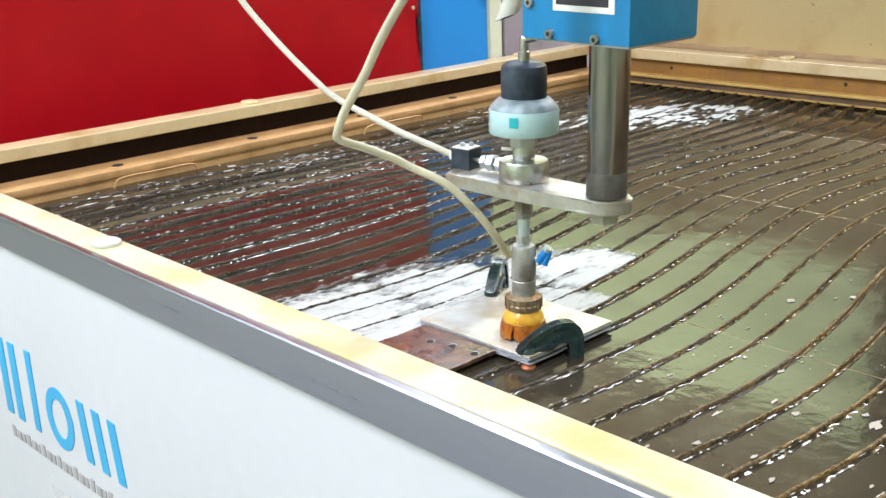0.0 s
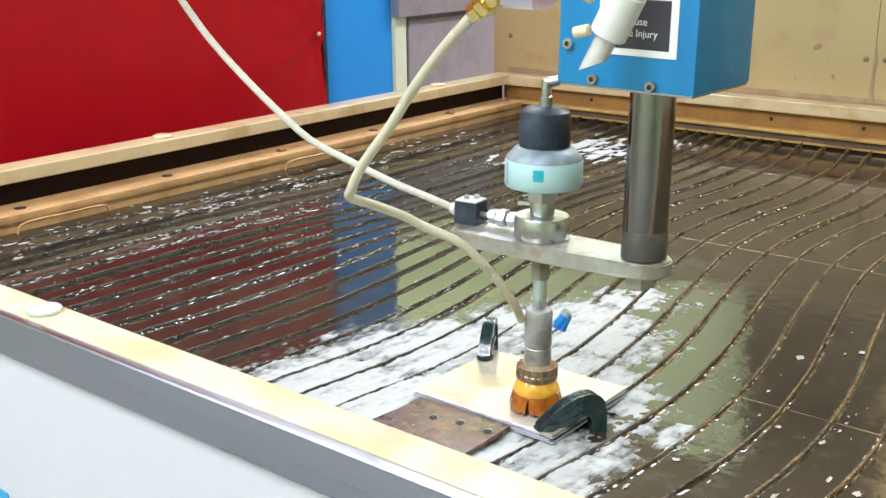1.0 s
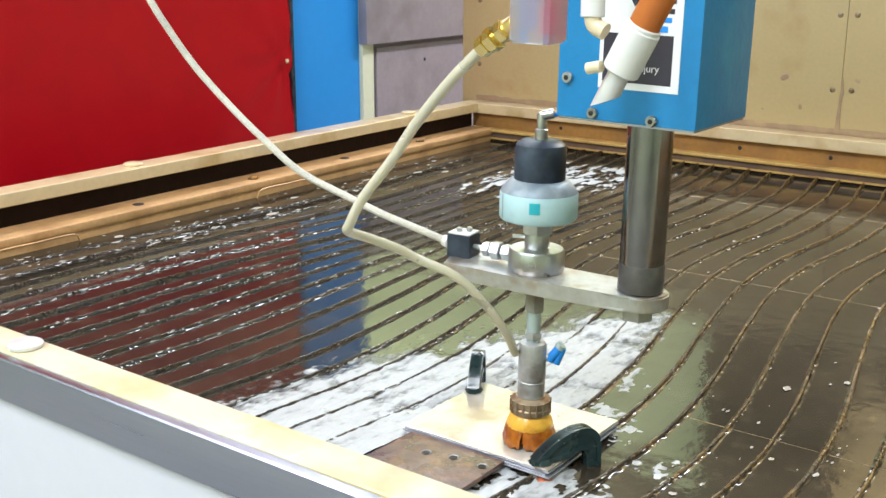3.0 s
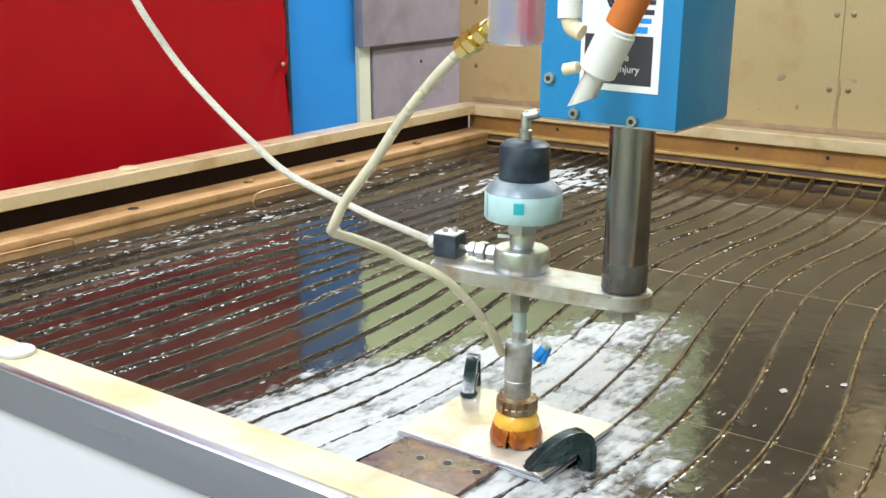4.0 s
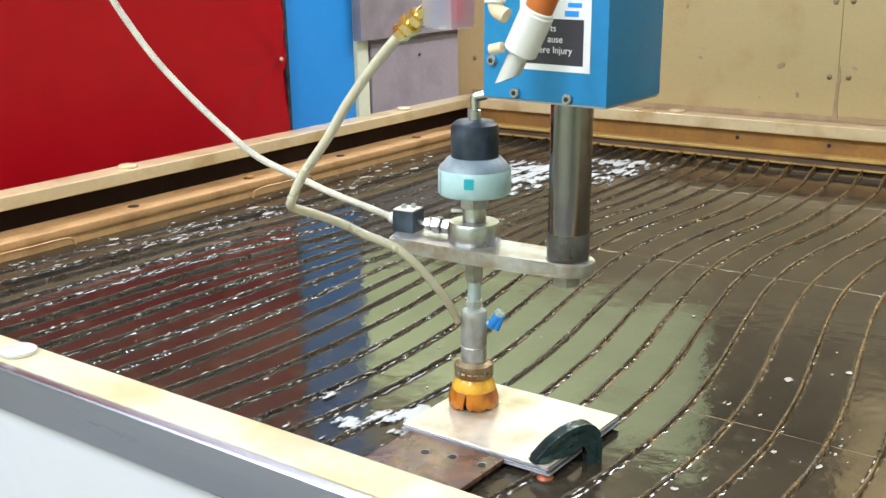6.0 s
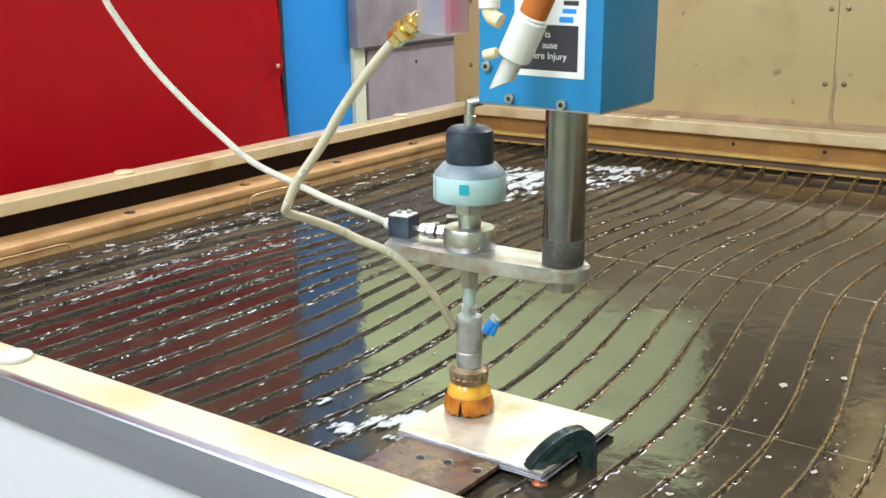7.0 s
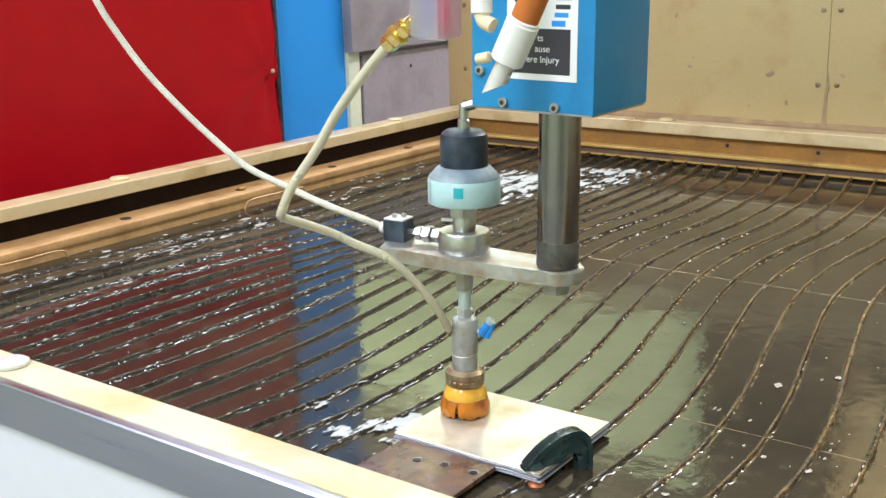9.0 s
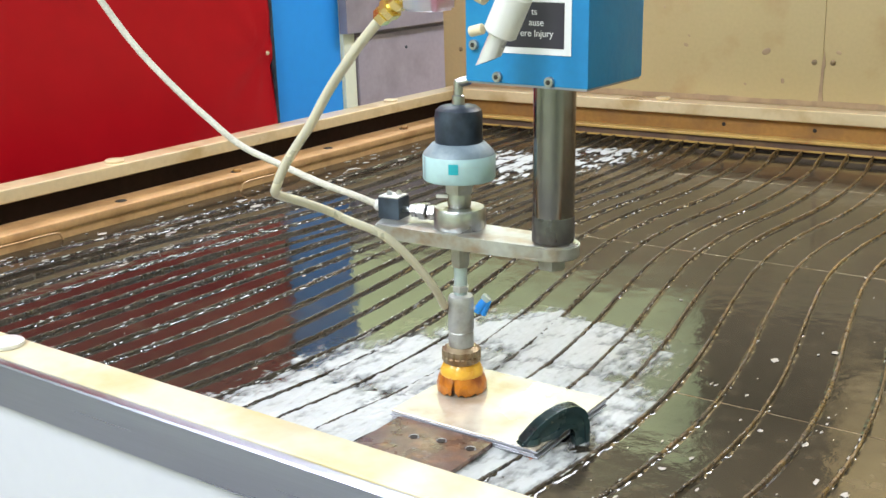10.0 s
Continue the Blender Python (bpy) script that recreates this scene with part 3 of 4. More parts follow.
def water_edge():
    """Water drawn up in a thin hollow curve along both sides of every slat."""
    verts, faces = [], []
    n = 460
    for i, x0 in enumerate(SLAT_X):
        for side in (-1, 1):
            for k in range(n + 1):
                y = 0.046 + (TANK_B - 0.09) * k / n
                x = slat_x(x0, y)
                rise = (0.0022 if x0 > 0.5 else 0.0013) * max(0.12, 0.65 + 1.8 * noise.noise(Vector((i * 4.1 + side, y * 105, 3))) + 0.5 * noise.noise(Vector((i * 2.3, y * 9, side))))
                wide = 1.0 + 0.5 * noise.noise(Vector((i * 1.7 + side, y * 38, 6)))
                at = len(verts)
                for off, up in ((0.0011, rise), (0.0011 + 0.0011 * wide, rise * 0.45), (0.0011 + 0.0028 * wide, rise * 0.10), (0.0011 + 0.0052 * wide, -0.0009)):
                    verts.append((x + side * off, y, WATER + up))
                if k:
                    for j in range(3):
                        quad = (at - 4 + j, at - 3 + j, at + 1 + j, at + j)
                        faces.append(quad if side < 0 else quad[::-1])
    me = bpy.data.meshes.new("water_edge")
    me.from_pydata(verts, [], faces)
    me.materials.append(M["water"])
    me.polygons.foreach_set("use_smooth", [True] * len(me.polygons))
    me.update()
    tagged(new("water_edge", me), "wet glinting water line along the slats", "water", kind="stuff")


water_edge()


# ---- the guard panel behind the tank ----
def guard_panel():
    g = empty("guard_panel", pose(0.97, 1.86, RIM), "cream splash guard of two sheets with stains, screws and drips", "panel")
    inv = Matrix.Translation((-0.97, -1.86, -RIM))

    def at(bm):
        bmesh.ops.transform(bm, matrix=inv, verts=bm.verts[:])
        return bm

    part("sheet", at(box(-0.035, 0.9696, 1.842, 1.862, RIM - 0.03, 1.245, 0.0015)), M["cream"], g)
    part("sheet", at(box(0.9704, TANK_R, 1.842, 1.862, RIM - 0.03, 1.245, 0.0015)), M["cream"], g)
    upper = [(0.01 + 0.02 * k, RIM + 0.013 + 0.005 * noise.noise(Vector((k * 0.23, 4, 0))) + 0.003 * noise.noise(Vector((k * 0.9, 8, 0)))) for k in range(134)]
    part("smear", at(slab([(TANK_R - 0.01, RIM + 0.0005), (0.01, RIM + 0.0005)] + upper, 0, 0.0012, m=pose(0, 1.842, 0, 90))), M["smear"], g, "brown stain along the foot of the sheets")
    for x, z in ((0.952, 1.046), (0.992, 1.047), (0.954, 1.205), (0.990, 1.206), (0.02, 1.045), (0.02, 1.21)):
        part("screw", at(lathe([(0.0062, 0), (0.006, 0.0012), (0.0035, 0.002)], pose(x, 1.842, z, 90), 14)), M["ring"], g)
    for x, z, r in ((0.845, 1.066, 0.0085), (0.655, 1.075, 0.005), (0.662, 1.096, 0.003), (0.885, 1.003, 0.005), (0.80, 0.992, 0.003), (0.618, 1.19, 0.005), (1.003, 1.068, 0.005), (0.60, 1.16, 0.003)):
        part("spot", at(lathe([(r, 0), (r * 0.9, 0.0006), (r * 0.5, 0.0008)], pose(x, 1.842, z, 90), 14, wobble=lambda a, q: 1 + 0.25 * math.sin(2 * a + x * 90))), M["smear"], g, "brown splash spot")
    bm = slab([(0.964, 0.955), (0.977, 0.955), (0.973, 0.985), (0.974, 1.03), (0.977, 1.04), (0.973, 1.072), (0.969, 1.04), (0.967, 1.0)], 0, 0.0022, m=pose(0, 1.842, 0, 90))
    part("drip", at(bm), M["smear"], g, "brown drip stain under the seam")


guard_panel()


# ---- what stands behind the tank ----
def red_sheet():
    bm = bmesh.new()
    bmesh.ops.create_grid(bm, x_segments=110, y_segments=120, size=0.5)
    pin = Vector((1.585, 1.045))
    for v in bm.verts:
        y, z = 0.1 + (v.co.x + 0.5) * 1.51, 0.05 + (v.co.y + 0.5) * 2.3
        d = Vector((y, z)) - pin
        a = math.atan2(d.y, d.x)
        fold = 0.006 * math.exp(-d.length / 0.12) * math.sin(a * 9 + 0.6) * min(1, d.length / 0.02)
        edge = 0.004 * math.exp(-(1.61 - y) / 0.05) * math.sin(z * 24)
        x = -0.45 + fold + edge + 0.008 * noise.noise(Vector((y * 1.3, z * 1.1, 3))) + 0.002 * noise.noise(Vector((y * 6, z * 4, 9)))
        v.co = (x, y, z)
    ext = bmesh.ops.extrude_face_region(bm, geom=bm.faces[:])
    for v in [g for g in ext["geom"] if isinstance(g, bmesh.types.BMVert)]:
        v.co.x -= 0.006
    s = empty("red_banner", pose(-0.455, 0.4, 0), "glossy red plastic banner hung behind the tank", "banner")
    bmesh.ops.transform(bm, matrix=Matrix.Translation((0.455, -0.4, 0)), verts=bm.verts[:])
    part("sheet", bm, M["red"], s, smooth=180)
    part("pin", lathe([(0.006, 0), (0.006, 0.003), (0.003, 0.006)], pose(0.012, 1.187, 1.045, 0, 90), 14), M["ivory"], s, "small pale pin")
    part("hem", box(-0.004, 0.008, 1.210, 1.222, 0.05, 2.35, 0.002), M["black"], s, "black edge strip")


red_sheet()


def back_panels():
    p = empty("blue_panel", pose(-0.47, 1.77, 0), "bright blue painted panel beside the red banner", "panel")
    part("board", box(-0.02, 0.0, -0.14, 0.148, 0, 2.35, 0.003), M["blue"], p)
    part("edge_strip", box(-0.02, 0.002, 0.1485, 0.1525, 0, 2.35, 0.001), M["post"], p, "pale edge strip")
    p = empty("pale_post", pose(-0.46, 1.945, 0), "narrow pale painted post", "post")
    part("shaft", box(-0.025, 0.0, -0.024, 0.028, 0, 1.30, 0.003), M["post"], p)
    p = empty("grey_cabinet", pose(-0.47, 2.3, 0), "grey violet cabinet with a proud upper door", "cabinet")
    part("body", box(-0.3, 0.0, -0.327, 0.6, 0, 1.30, 0.004), M["grey"], p)
    part("upper_door", box(0.002, 0.034, -0.385, 0.6, 1.066, 1.30, 0.004), M["grey"], p)
    part("lower_door", box(0.001, 0.012, -0.315, 0.6, 0.20, 1.052, 0.003), M["grey"], p)
    part("screw", lathe([(0.005, 0), (0.005, 0.002), (0.003, 0.003)], pose(0.012, -0.08, 1.0, 0, 90), 12), M["black"], p)


back_panels()


# ---- the work on the slats ----
def work_sheets():
    s = empty("sheet_stack", pose(1.126, 0.315, SLAT), "stack of thin pale metal sheets clamped on the slats, wet", "metal sheets")
    for k, (dx, dy, a) in enumerate(((0.002, -0.002, 0.4), (-0.001, -0.001, -0.3), (0.001, 0.0, 0.2), (0, 0, 0))):
        bm = box(-0.086, 0.086, -0.070, 0.070, 0.0004 + 0.0022 * k, 0.0022 * (k + 1), 0.0003, 1)
        bmesh.ops.transform(bm, matrix=pose(dx, dy, 0, 0, 0, a), verts=bm.verts[:])
        part("metal_sheet", bm, M["sheet"] if k == 3 else M["sheet_edge"], s, "pale wet top sheet" if k == 3 else "")
    return s


work_sheets()


def brown_plate():
    s = empty("brown_plate", pose(1.105, 0.19, SLAT + 0.0004), "rusty brown steel plate with drilled holes lying wet on the slats", "plate")
    part("plate", box(-0.053, 0.060, -0.10, 0.053, 0, 0.005, 0.001), M["brown_plate"], s)
    for x, y in ((-0.011, 0.022), (0.017, 0.029), (0.050, 0.030)):
        part("drill_hole", lathe([(0.0042, 0), (0.0042, 0.0006), (0.003, 0.0007)], pose(x, y, 0.005), 16), M["hole"], s)
        part("burr", tube([(x + 0.0047 * math.cos(a), y + 0.0047 * math.sin(a), 0.0052) for a in (k * 0.52 for k in range(8))], 0.0008, 6, 3), M["sheet_edge"], s)


brown_plate()


def c_clamp(m, label, long=1.0, high=1.0):
    """A small cast C-clamp: x runs from the jaw tip outwards, z up from the sheet's top."""
    c = empty("c_clamp", m, label, "clamp", group="clamps on the sheets")
    arch = [(-0.005, 0.0005), (-0.004, 0.005), (0.001, 0.011), (0.009, 0.020), (0.018, 0.027), (0.027, 0.032), (0.036, 0.0345), (0.045, 0.034), (0.052, 0.029), (0.0565, 0.020), (0.058, 0.008), (0.058, -0.040)]
    inner = [(0.046, -0.040), (0.0458, 0.001), (0.0435, 0.007), (0.0385, 0.0098), (0.0335, 0.008), (0.0295, 0.0012), (0.004, 0.0002)]
    arch = [(x * long, z * high if z > 0 else z) for x, z in arch]
    inner = [(x * long, z * high if z > 0 else z) for x, z in inner]
    outer = [tuple(p.xz) for p in smooth_line([(x, 0, z) for x, z in arch], 4)]
    part("web", slab(outer + inner, -0.0048, 0.0048, 0.0012, 2, pose(0, 0, 0, 90)), M["clamp"], c)
    shrunk = [(x + (0.026 * long - x) * 0.13, z - 0.0058 if z > 0.004 else z) for x, z in outer]
    part("flange", slab(outer + shrunk[::-1], -0.0066, 0.0066, 0.0024, 3, pose(0, 0, 0, 90)), M["clamp"], c)
    lower = [(0.0, 0.0002), (0.029, 0.0002), (0.034, 0.0088), (0.040, 0.0108), (0.044, 0.0085), (0.0468, 0.002), (0.048, 0.004), (0.0455, 0.0125), (0.039, 0.0155), (0.030, 0.0125), (0.020, 0.006), (0.0, 0.0035)]
    lower = [(x * long, z * high) for x, z in lower]
    part("inner_rib", slab(lower, -0.0060, 0.0060, 0.0012, 2, pose(0, 0, 0, 90)), M["clamp"], c)
    part("jaw_pad", lathe([(0.0095, 0), (0.010, 0.002), (0.008, 0.006)], pose(0.006, 0, 0.0002), 18), M["clamp"], c)
    part("maker_mark", box(0.020, 0.027, -0.0062, -0.0046, 0.0185, 0.0230, 0.0004), M["ivory"], c, "small worn yellow mark")
    part("screw", rod((0.004, -0.008, -0.040), (0.004, -0.008, -0.0095), 0.0055, 14), M["copper"], c, "copper-red screw")
    part("swivel", lathe([(0.008, 0), (0.009, 0.002), (0.007, 0.006)], pose(0.004, -0.008, -0.0165), 16), M["copper"], c)
    part("foot", box(0.0, 0.054 * long, -0.008, 0.008, -0.054, -0.040, 0.003), M["clamp"], c)
    return c


TOP = SLAT + 0.0088
c_clamp(pose(1.197, 0.250, TOP, 0, 0, 62), "dark green enamelled C-clamp gripping the front corner of the sheets", 1.18, 0.86)
c_clamp(pose(1.050, 0.354, TOP, 0, 0, 117), "dark green C-clamp gripping the back corner of the sheets")


# ---- the cutting head ----
HEAD = Vector((1.071, 0.327, TOP + 0.001))
RIGHT, NEAR = Vector((0.887, 0.46, 0)), Vector((0.46, -0.887, 0))


def local(bm, base=HEAD):
    bmesh.ops.transform(bm, matrix=Matrix.Translation(-base), verts=bm.verts[:])
    return bm


def axis(z=0.0):
    return pose(HEAD.x, HEAD.y, z)


def cutting_head():
    h = empty("cutting_head", pose(*HEAD), "steel cutting head with amber splash guard and pale blue valve", "cutting head")

    def frill(a, z):
        return 1 + (0.05 * noise.noise(Vector((math.cos(a) * 6, math.sin(a) * 6, z * 40))) if z < 0.012 else 0.015 * noise.noise(Vector((math.cos(a) * 4, math.sin(a) * 4, z * 90))))

    # the guard is a skirt of frayed flaps below a smooth yellow neck
    for k in range(9):
        a0 = radians(-56 + 40 * k)
        bm = bmesh.new()
        rings = []
        top_r, cut = 0.0228, 0.0008
        for j in range(8):
            v = j / 7
            ring = []
            for i in range(9):
                u = i / 8 - 0.5
                a = a0 + u * 2 * math.pi / 9 * (1.0 - (0.30 if (k == 0 and u < 0) or (k == 8 and u > 0) else 0.0) * v)
                fray = 0.0036 * noise.noise(Vector((math.cos(a) * 19, math.sin(a) * 19, 0))) if j == 7 else 0
                r = top_r + 0.0036 * math.sin(v * 1.9) + 0.0010 * noise.noise(Vector((math.cos(a) * 9, math.sin(a) * 9, v * 3)))
                ring.append((r, a, 0.0190 - v * (0.0187 - cut) + fray))
            rings.append(ring)
        for inner in (0, 0.0026):
            vs = [[bm.verts.new(((r - inner) * math.cos(a), (r - inner) * math.sin(a), z)) for r, a, z in ring] for ring in rings]
            for p, q in zip(vs, vs[1:]):
                for i in range(8):
                    bm.faces.new((p[i], p[i + 1], q[i + 1], q[i]))
        part("guard_flap", bm, M["guard"], h, "amber urethane flap with a frayed hem" if k == 0 else "", 60)
    part("guard_core", lathe([(0.0195, 0.004), (0.0200, 0.012), (0.0205, 0.021)], Matrix(), 36), M["guard"], h, "amber inside of the guard")
    part("guard_neck", lathe([(0.0226, 0.0172), (0.0232, 0.0185), (0.0226, 0.0225), (0.0206, 0.0268), (0.0182, 0.0312), (0.0175, 0.032)], Matrix(), 48, wobble=frill), M["guard_top"], h, "yellow upper part of the guard")

    def turned(name, prof, material, label="", seg=36):
        return part(name, local(lathe(prof, axis(), seg)), material, h, label)

    ring_part = turned("retaining_ring", [(0.017, 0.9015), (0.0198, 0.903), (0.0200, 0.908), (0.0188, 0.9095), (0.0198, 0.911), (0.0195, 0.916), (0.015, 0.9195)], M["ring"], "rust-tinged retaining ring")
    for k in range(18):
        a = 2 * math.pi * k / 18
        p = axis() @ Vector((0.0196 * math.cos(a), 0.0196 * math.sin(a), 0.9035))
        part("ring_rib", local(rod(p, p + Vector((0, 0, 0.013)), 0.0012, 6)), M["ring"], ring_part)
    turned("mixing_body", [(0.0128, 0.917), (0.0133, 0.921), (0.0133, 0.935), (0.0125, 0.936), (0.0135, 0.938), (0.0135, 0.9715), (0.0122, 0.9745), (0.0085, 0.9755)], M["dull_steel"], "dull steel mixing body")
    turned("rod", [(0.0068, 0.976), (0.0068, 1.010), (0.006, 1.012)], M["rod"], "pale coated rod")
    part("rod_nut", local(slab(hexagon(0.0100), 1.0060, 1.033, 0.001, 2, axis())), M["dull_steel"], h)
    part("rod_nut", local(slab(hexagon(0.0090), 0.9790, 0.9860, 0.001, 2, axis())), M["dull_steel"], h)
    # the arm
    cx, cy, r = 1.1795, 0.331, 0.0245
    arc = [(cx + r * math.cos(a), cy + r * math.sin(a)) for a in (radians(-105 + 190 * k / 16) for k in range(17))]
    out = [(0.988, 0.2915), (1.0, 0.2905), (1.10, 0.2955), (1.155, 0.3035)] + arc + [(1.140, 0.3530), (1.02, 0.3480), (0.985, 0.339), (0.976, 0.320)]
    part("arm", local(slab(out, 1.0335, 1.0477, 0.0016, 2)), M["arm"], h, "scuffed steel arm plate")
    turned("collar", [(0.0258, 1.0478), (0.0266, 1.0495), (0.0266, 1.0665), (0.0250, 1.0692), (0.013, 1.0695)], M["steel"], "round machined collar")
    turned("neck", [(0.0110, 1.0690), (0.0118, 1.072), (0.0118, 1.080), (0.0105, 1.083), (0.0105, 1.098)], M["steel"])
    part("neck_nut", local(slab(hexagon(0.0152), 1.0835, 1.0985, 0.0012, 2, axis())), M["steel"], h)
    p = axis(1.0805).translation - RIGHT * 0.011 + NEAR * 0.004
    part("grease_nipple", local(rod(p, p - RIGHT * 0.012, 0.0018, 10)), M["tip"], h)
    valve = turned("valve_body", [(0.027, 1.0975), (0.0352, 1.0985), (0.0366, 1.1005), (0.0366, 1.1230), (0.0358, 1.1245)], M["pale_blue"], "pale blue valve label band", 56)
    turned("valve_shoulder", [(0.0360, 1.1243), (0.0352, 1.1262), (0.0275, 1.1345), (0.0245, 1.1358)], M["slate"], "dusty slate shoulder", 56)
    turned("valve_cap", [(0.0228, 1.1345), (0.0238, 1.1360), (0.0240, 1.1620), (0.0228, 1.1680), (0.0185, 1.1715), (0.009, 1.1730)], M["black"], "black plastic valve cap", 48)
    turned("air_pin", [(0.0062, 1.1725), (0.0062, 1.1815), (0.0048, 1.1827), (0.0048, 1.1950), (0.0036, 1.1975)], M["steel"], "steel air fitting")
    p = axis(1.194).translation
    part("elbow", local(rod(p, p + RIGHT * 0.011 + Vector((0, 0, 0.003)), 0.0048, 14)), M["steel"], h)
    part("air_line", local(tube([p + RIGHT * 0.010, p + RIGHT * 0.016 + Vector((0, 0.01, 0.006)), p + RIGHT * 0.022 + Vector((0, 0.03, 0.03))], 0.002, 8)), M["blue_clip"], h, "thin blue air line")
    # print on the valve band: a small square and faint lines
    for k, (deg, wide, z0, z1, key) in enumerate(((-64, 9, 1.1095, 1.1200, "teal"), (-40, 22, 1.1160, 1.1163, "rod"), (-122, 1.4, 1.1010, 1.1235, "slate"))):
        bm = bmesh.new()
        ring = [[bm.verts.new(axis() @ Vector((0.0369 * math.cos(radians(deg + wide * (j / 6 - 0.5) * 1.7)), 0.0369 * math.sin(radians(deg + wide * (j / 6 - 0.5) * 1.7)), z))) for j in range(7)] for z in (z0, z1)]
        for j in range(6):
            bm.faces.new((ring[0][j], ring[0][j + 1], ring[1][j + 1], ring[1][j]))
        part("valve_print", local(bm), M[key], valve, "small printed mark")
    # connector block and its fittings on the arm
    bx, by = 0.9885, 0.3235
    bm = box(-0.0125, 0.0125, -0.0115, 0.0115, 1.0478, 1.0705, 0.0012)
    bmesh.ops.transform(bm, matrix=pose(bx, by, 0, 0, 0, 8), verts=bm.verts[:])
    part("connector_block", local(bm), M["black"], h, "black connector block")
    bm = box(-0.0118, 0.0118, -0.0108, 0.0108, 1.0705, 1.0722, 0.0006)
    bmesh.ops.transform(bm, matrix=pose(bx, by, 0, 0, 0, 8), verts=bm.verts[:])
    cover = part("block_cover", local(bm), M["tip"], h, "pale metal cover")
    for dx, dy in ((-0.003, -0.003), (0.004, 0.004)):
        part("cover_screw", local(lathe([(0.003, 0), (0.003, 0.003), (0.002, 0.004)], pose(bx + dx, by + dy, 1.0722), 10)), M["steel"], cover)
    a, b = Vector((bx + 0.0125, by, 1.0585)), Vector((1.050, 0.325, 1.0595))
    way = (b - a).normalized()
    part("gas_tube", local(rod(a, b, 0.0028, 12)), M["steel"], h)
    tilt = way.to_track_quat("Z", "Y").to_matrix().to_4x4()
    for d, rr, wide in ((0.012, 0.0075, 0.008), (0.022, 0.0092, 0.010), (0.034, 0.0080, 0.010)):
        part("hex_fitting", local(slab(hexagon(rr), 0, wide, 0.0008, 2, Matrix.Translation(a + way * d) @ tilt)), M["steel"], h)
    # blue clip at the mixing body
    p = axis(0.960).translation + RIGHT * 0.010
    q = p + RIGHT * 0.016 + Vector((0, 0, 0.010))
    part("port", local(rod(p, p + RIGHT * 0.008, 0.0035, 12)), M["dull_steel"], h)
    part("blue_clip", local(rod(p + RIGHT * 0.006 - Vector((0, 0, 0.003)), q, 0.0046, 14)), M["blue_clip"], h, "bright blue plastic plug")
    part("blue_tab", local(rod(p + RIGHT * 0.013 - Vector((0, 0, 0.006)), q + RIGHT * 0.003, 0.0036, 10)), M["blue_clip"], h)
    part("clip_end", local(rod(q - RIGHT * 0.001, q + RIGHT * 0.002 + Vector((0, 0, 0.004)), 0.0052, 14)), M["rod"], h)
    # shaft bolt under the arm
    part("shaft_bolt", local(slab(hexagon(0.0145), 1.021, 1.0335, 0.0012, 2, pose(1.1775, 0.330, 0))), M["dull_steel"], h)
    return h


head = cutting_head()


# front fittings, shrunk towards the camera's eye to fit its view
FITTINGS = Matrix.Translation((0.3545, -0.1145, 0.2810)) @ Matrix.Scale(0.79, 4)


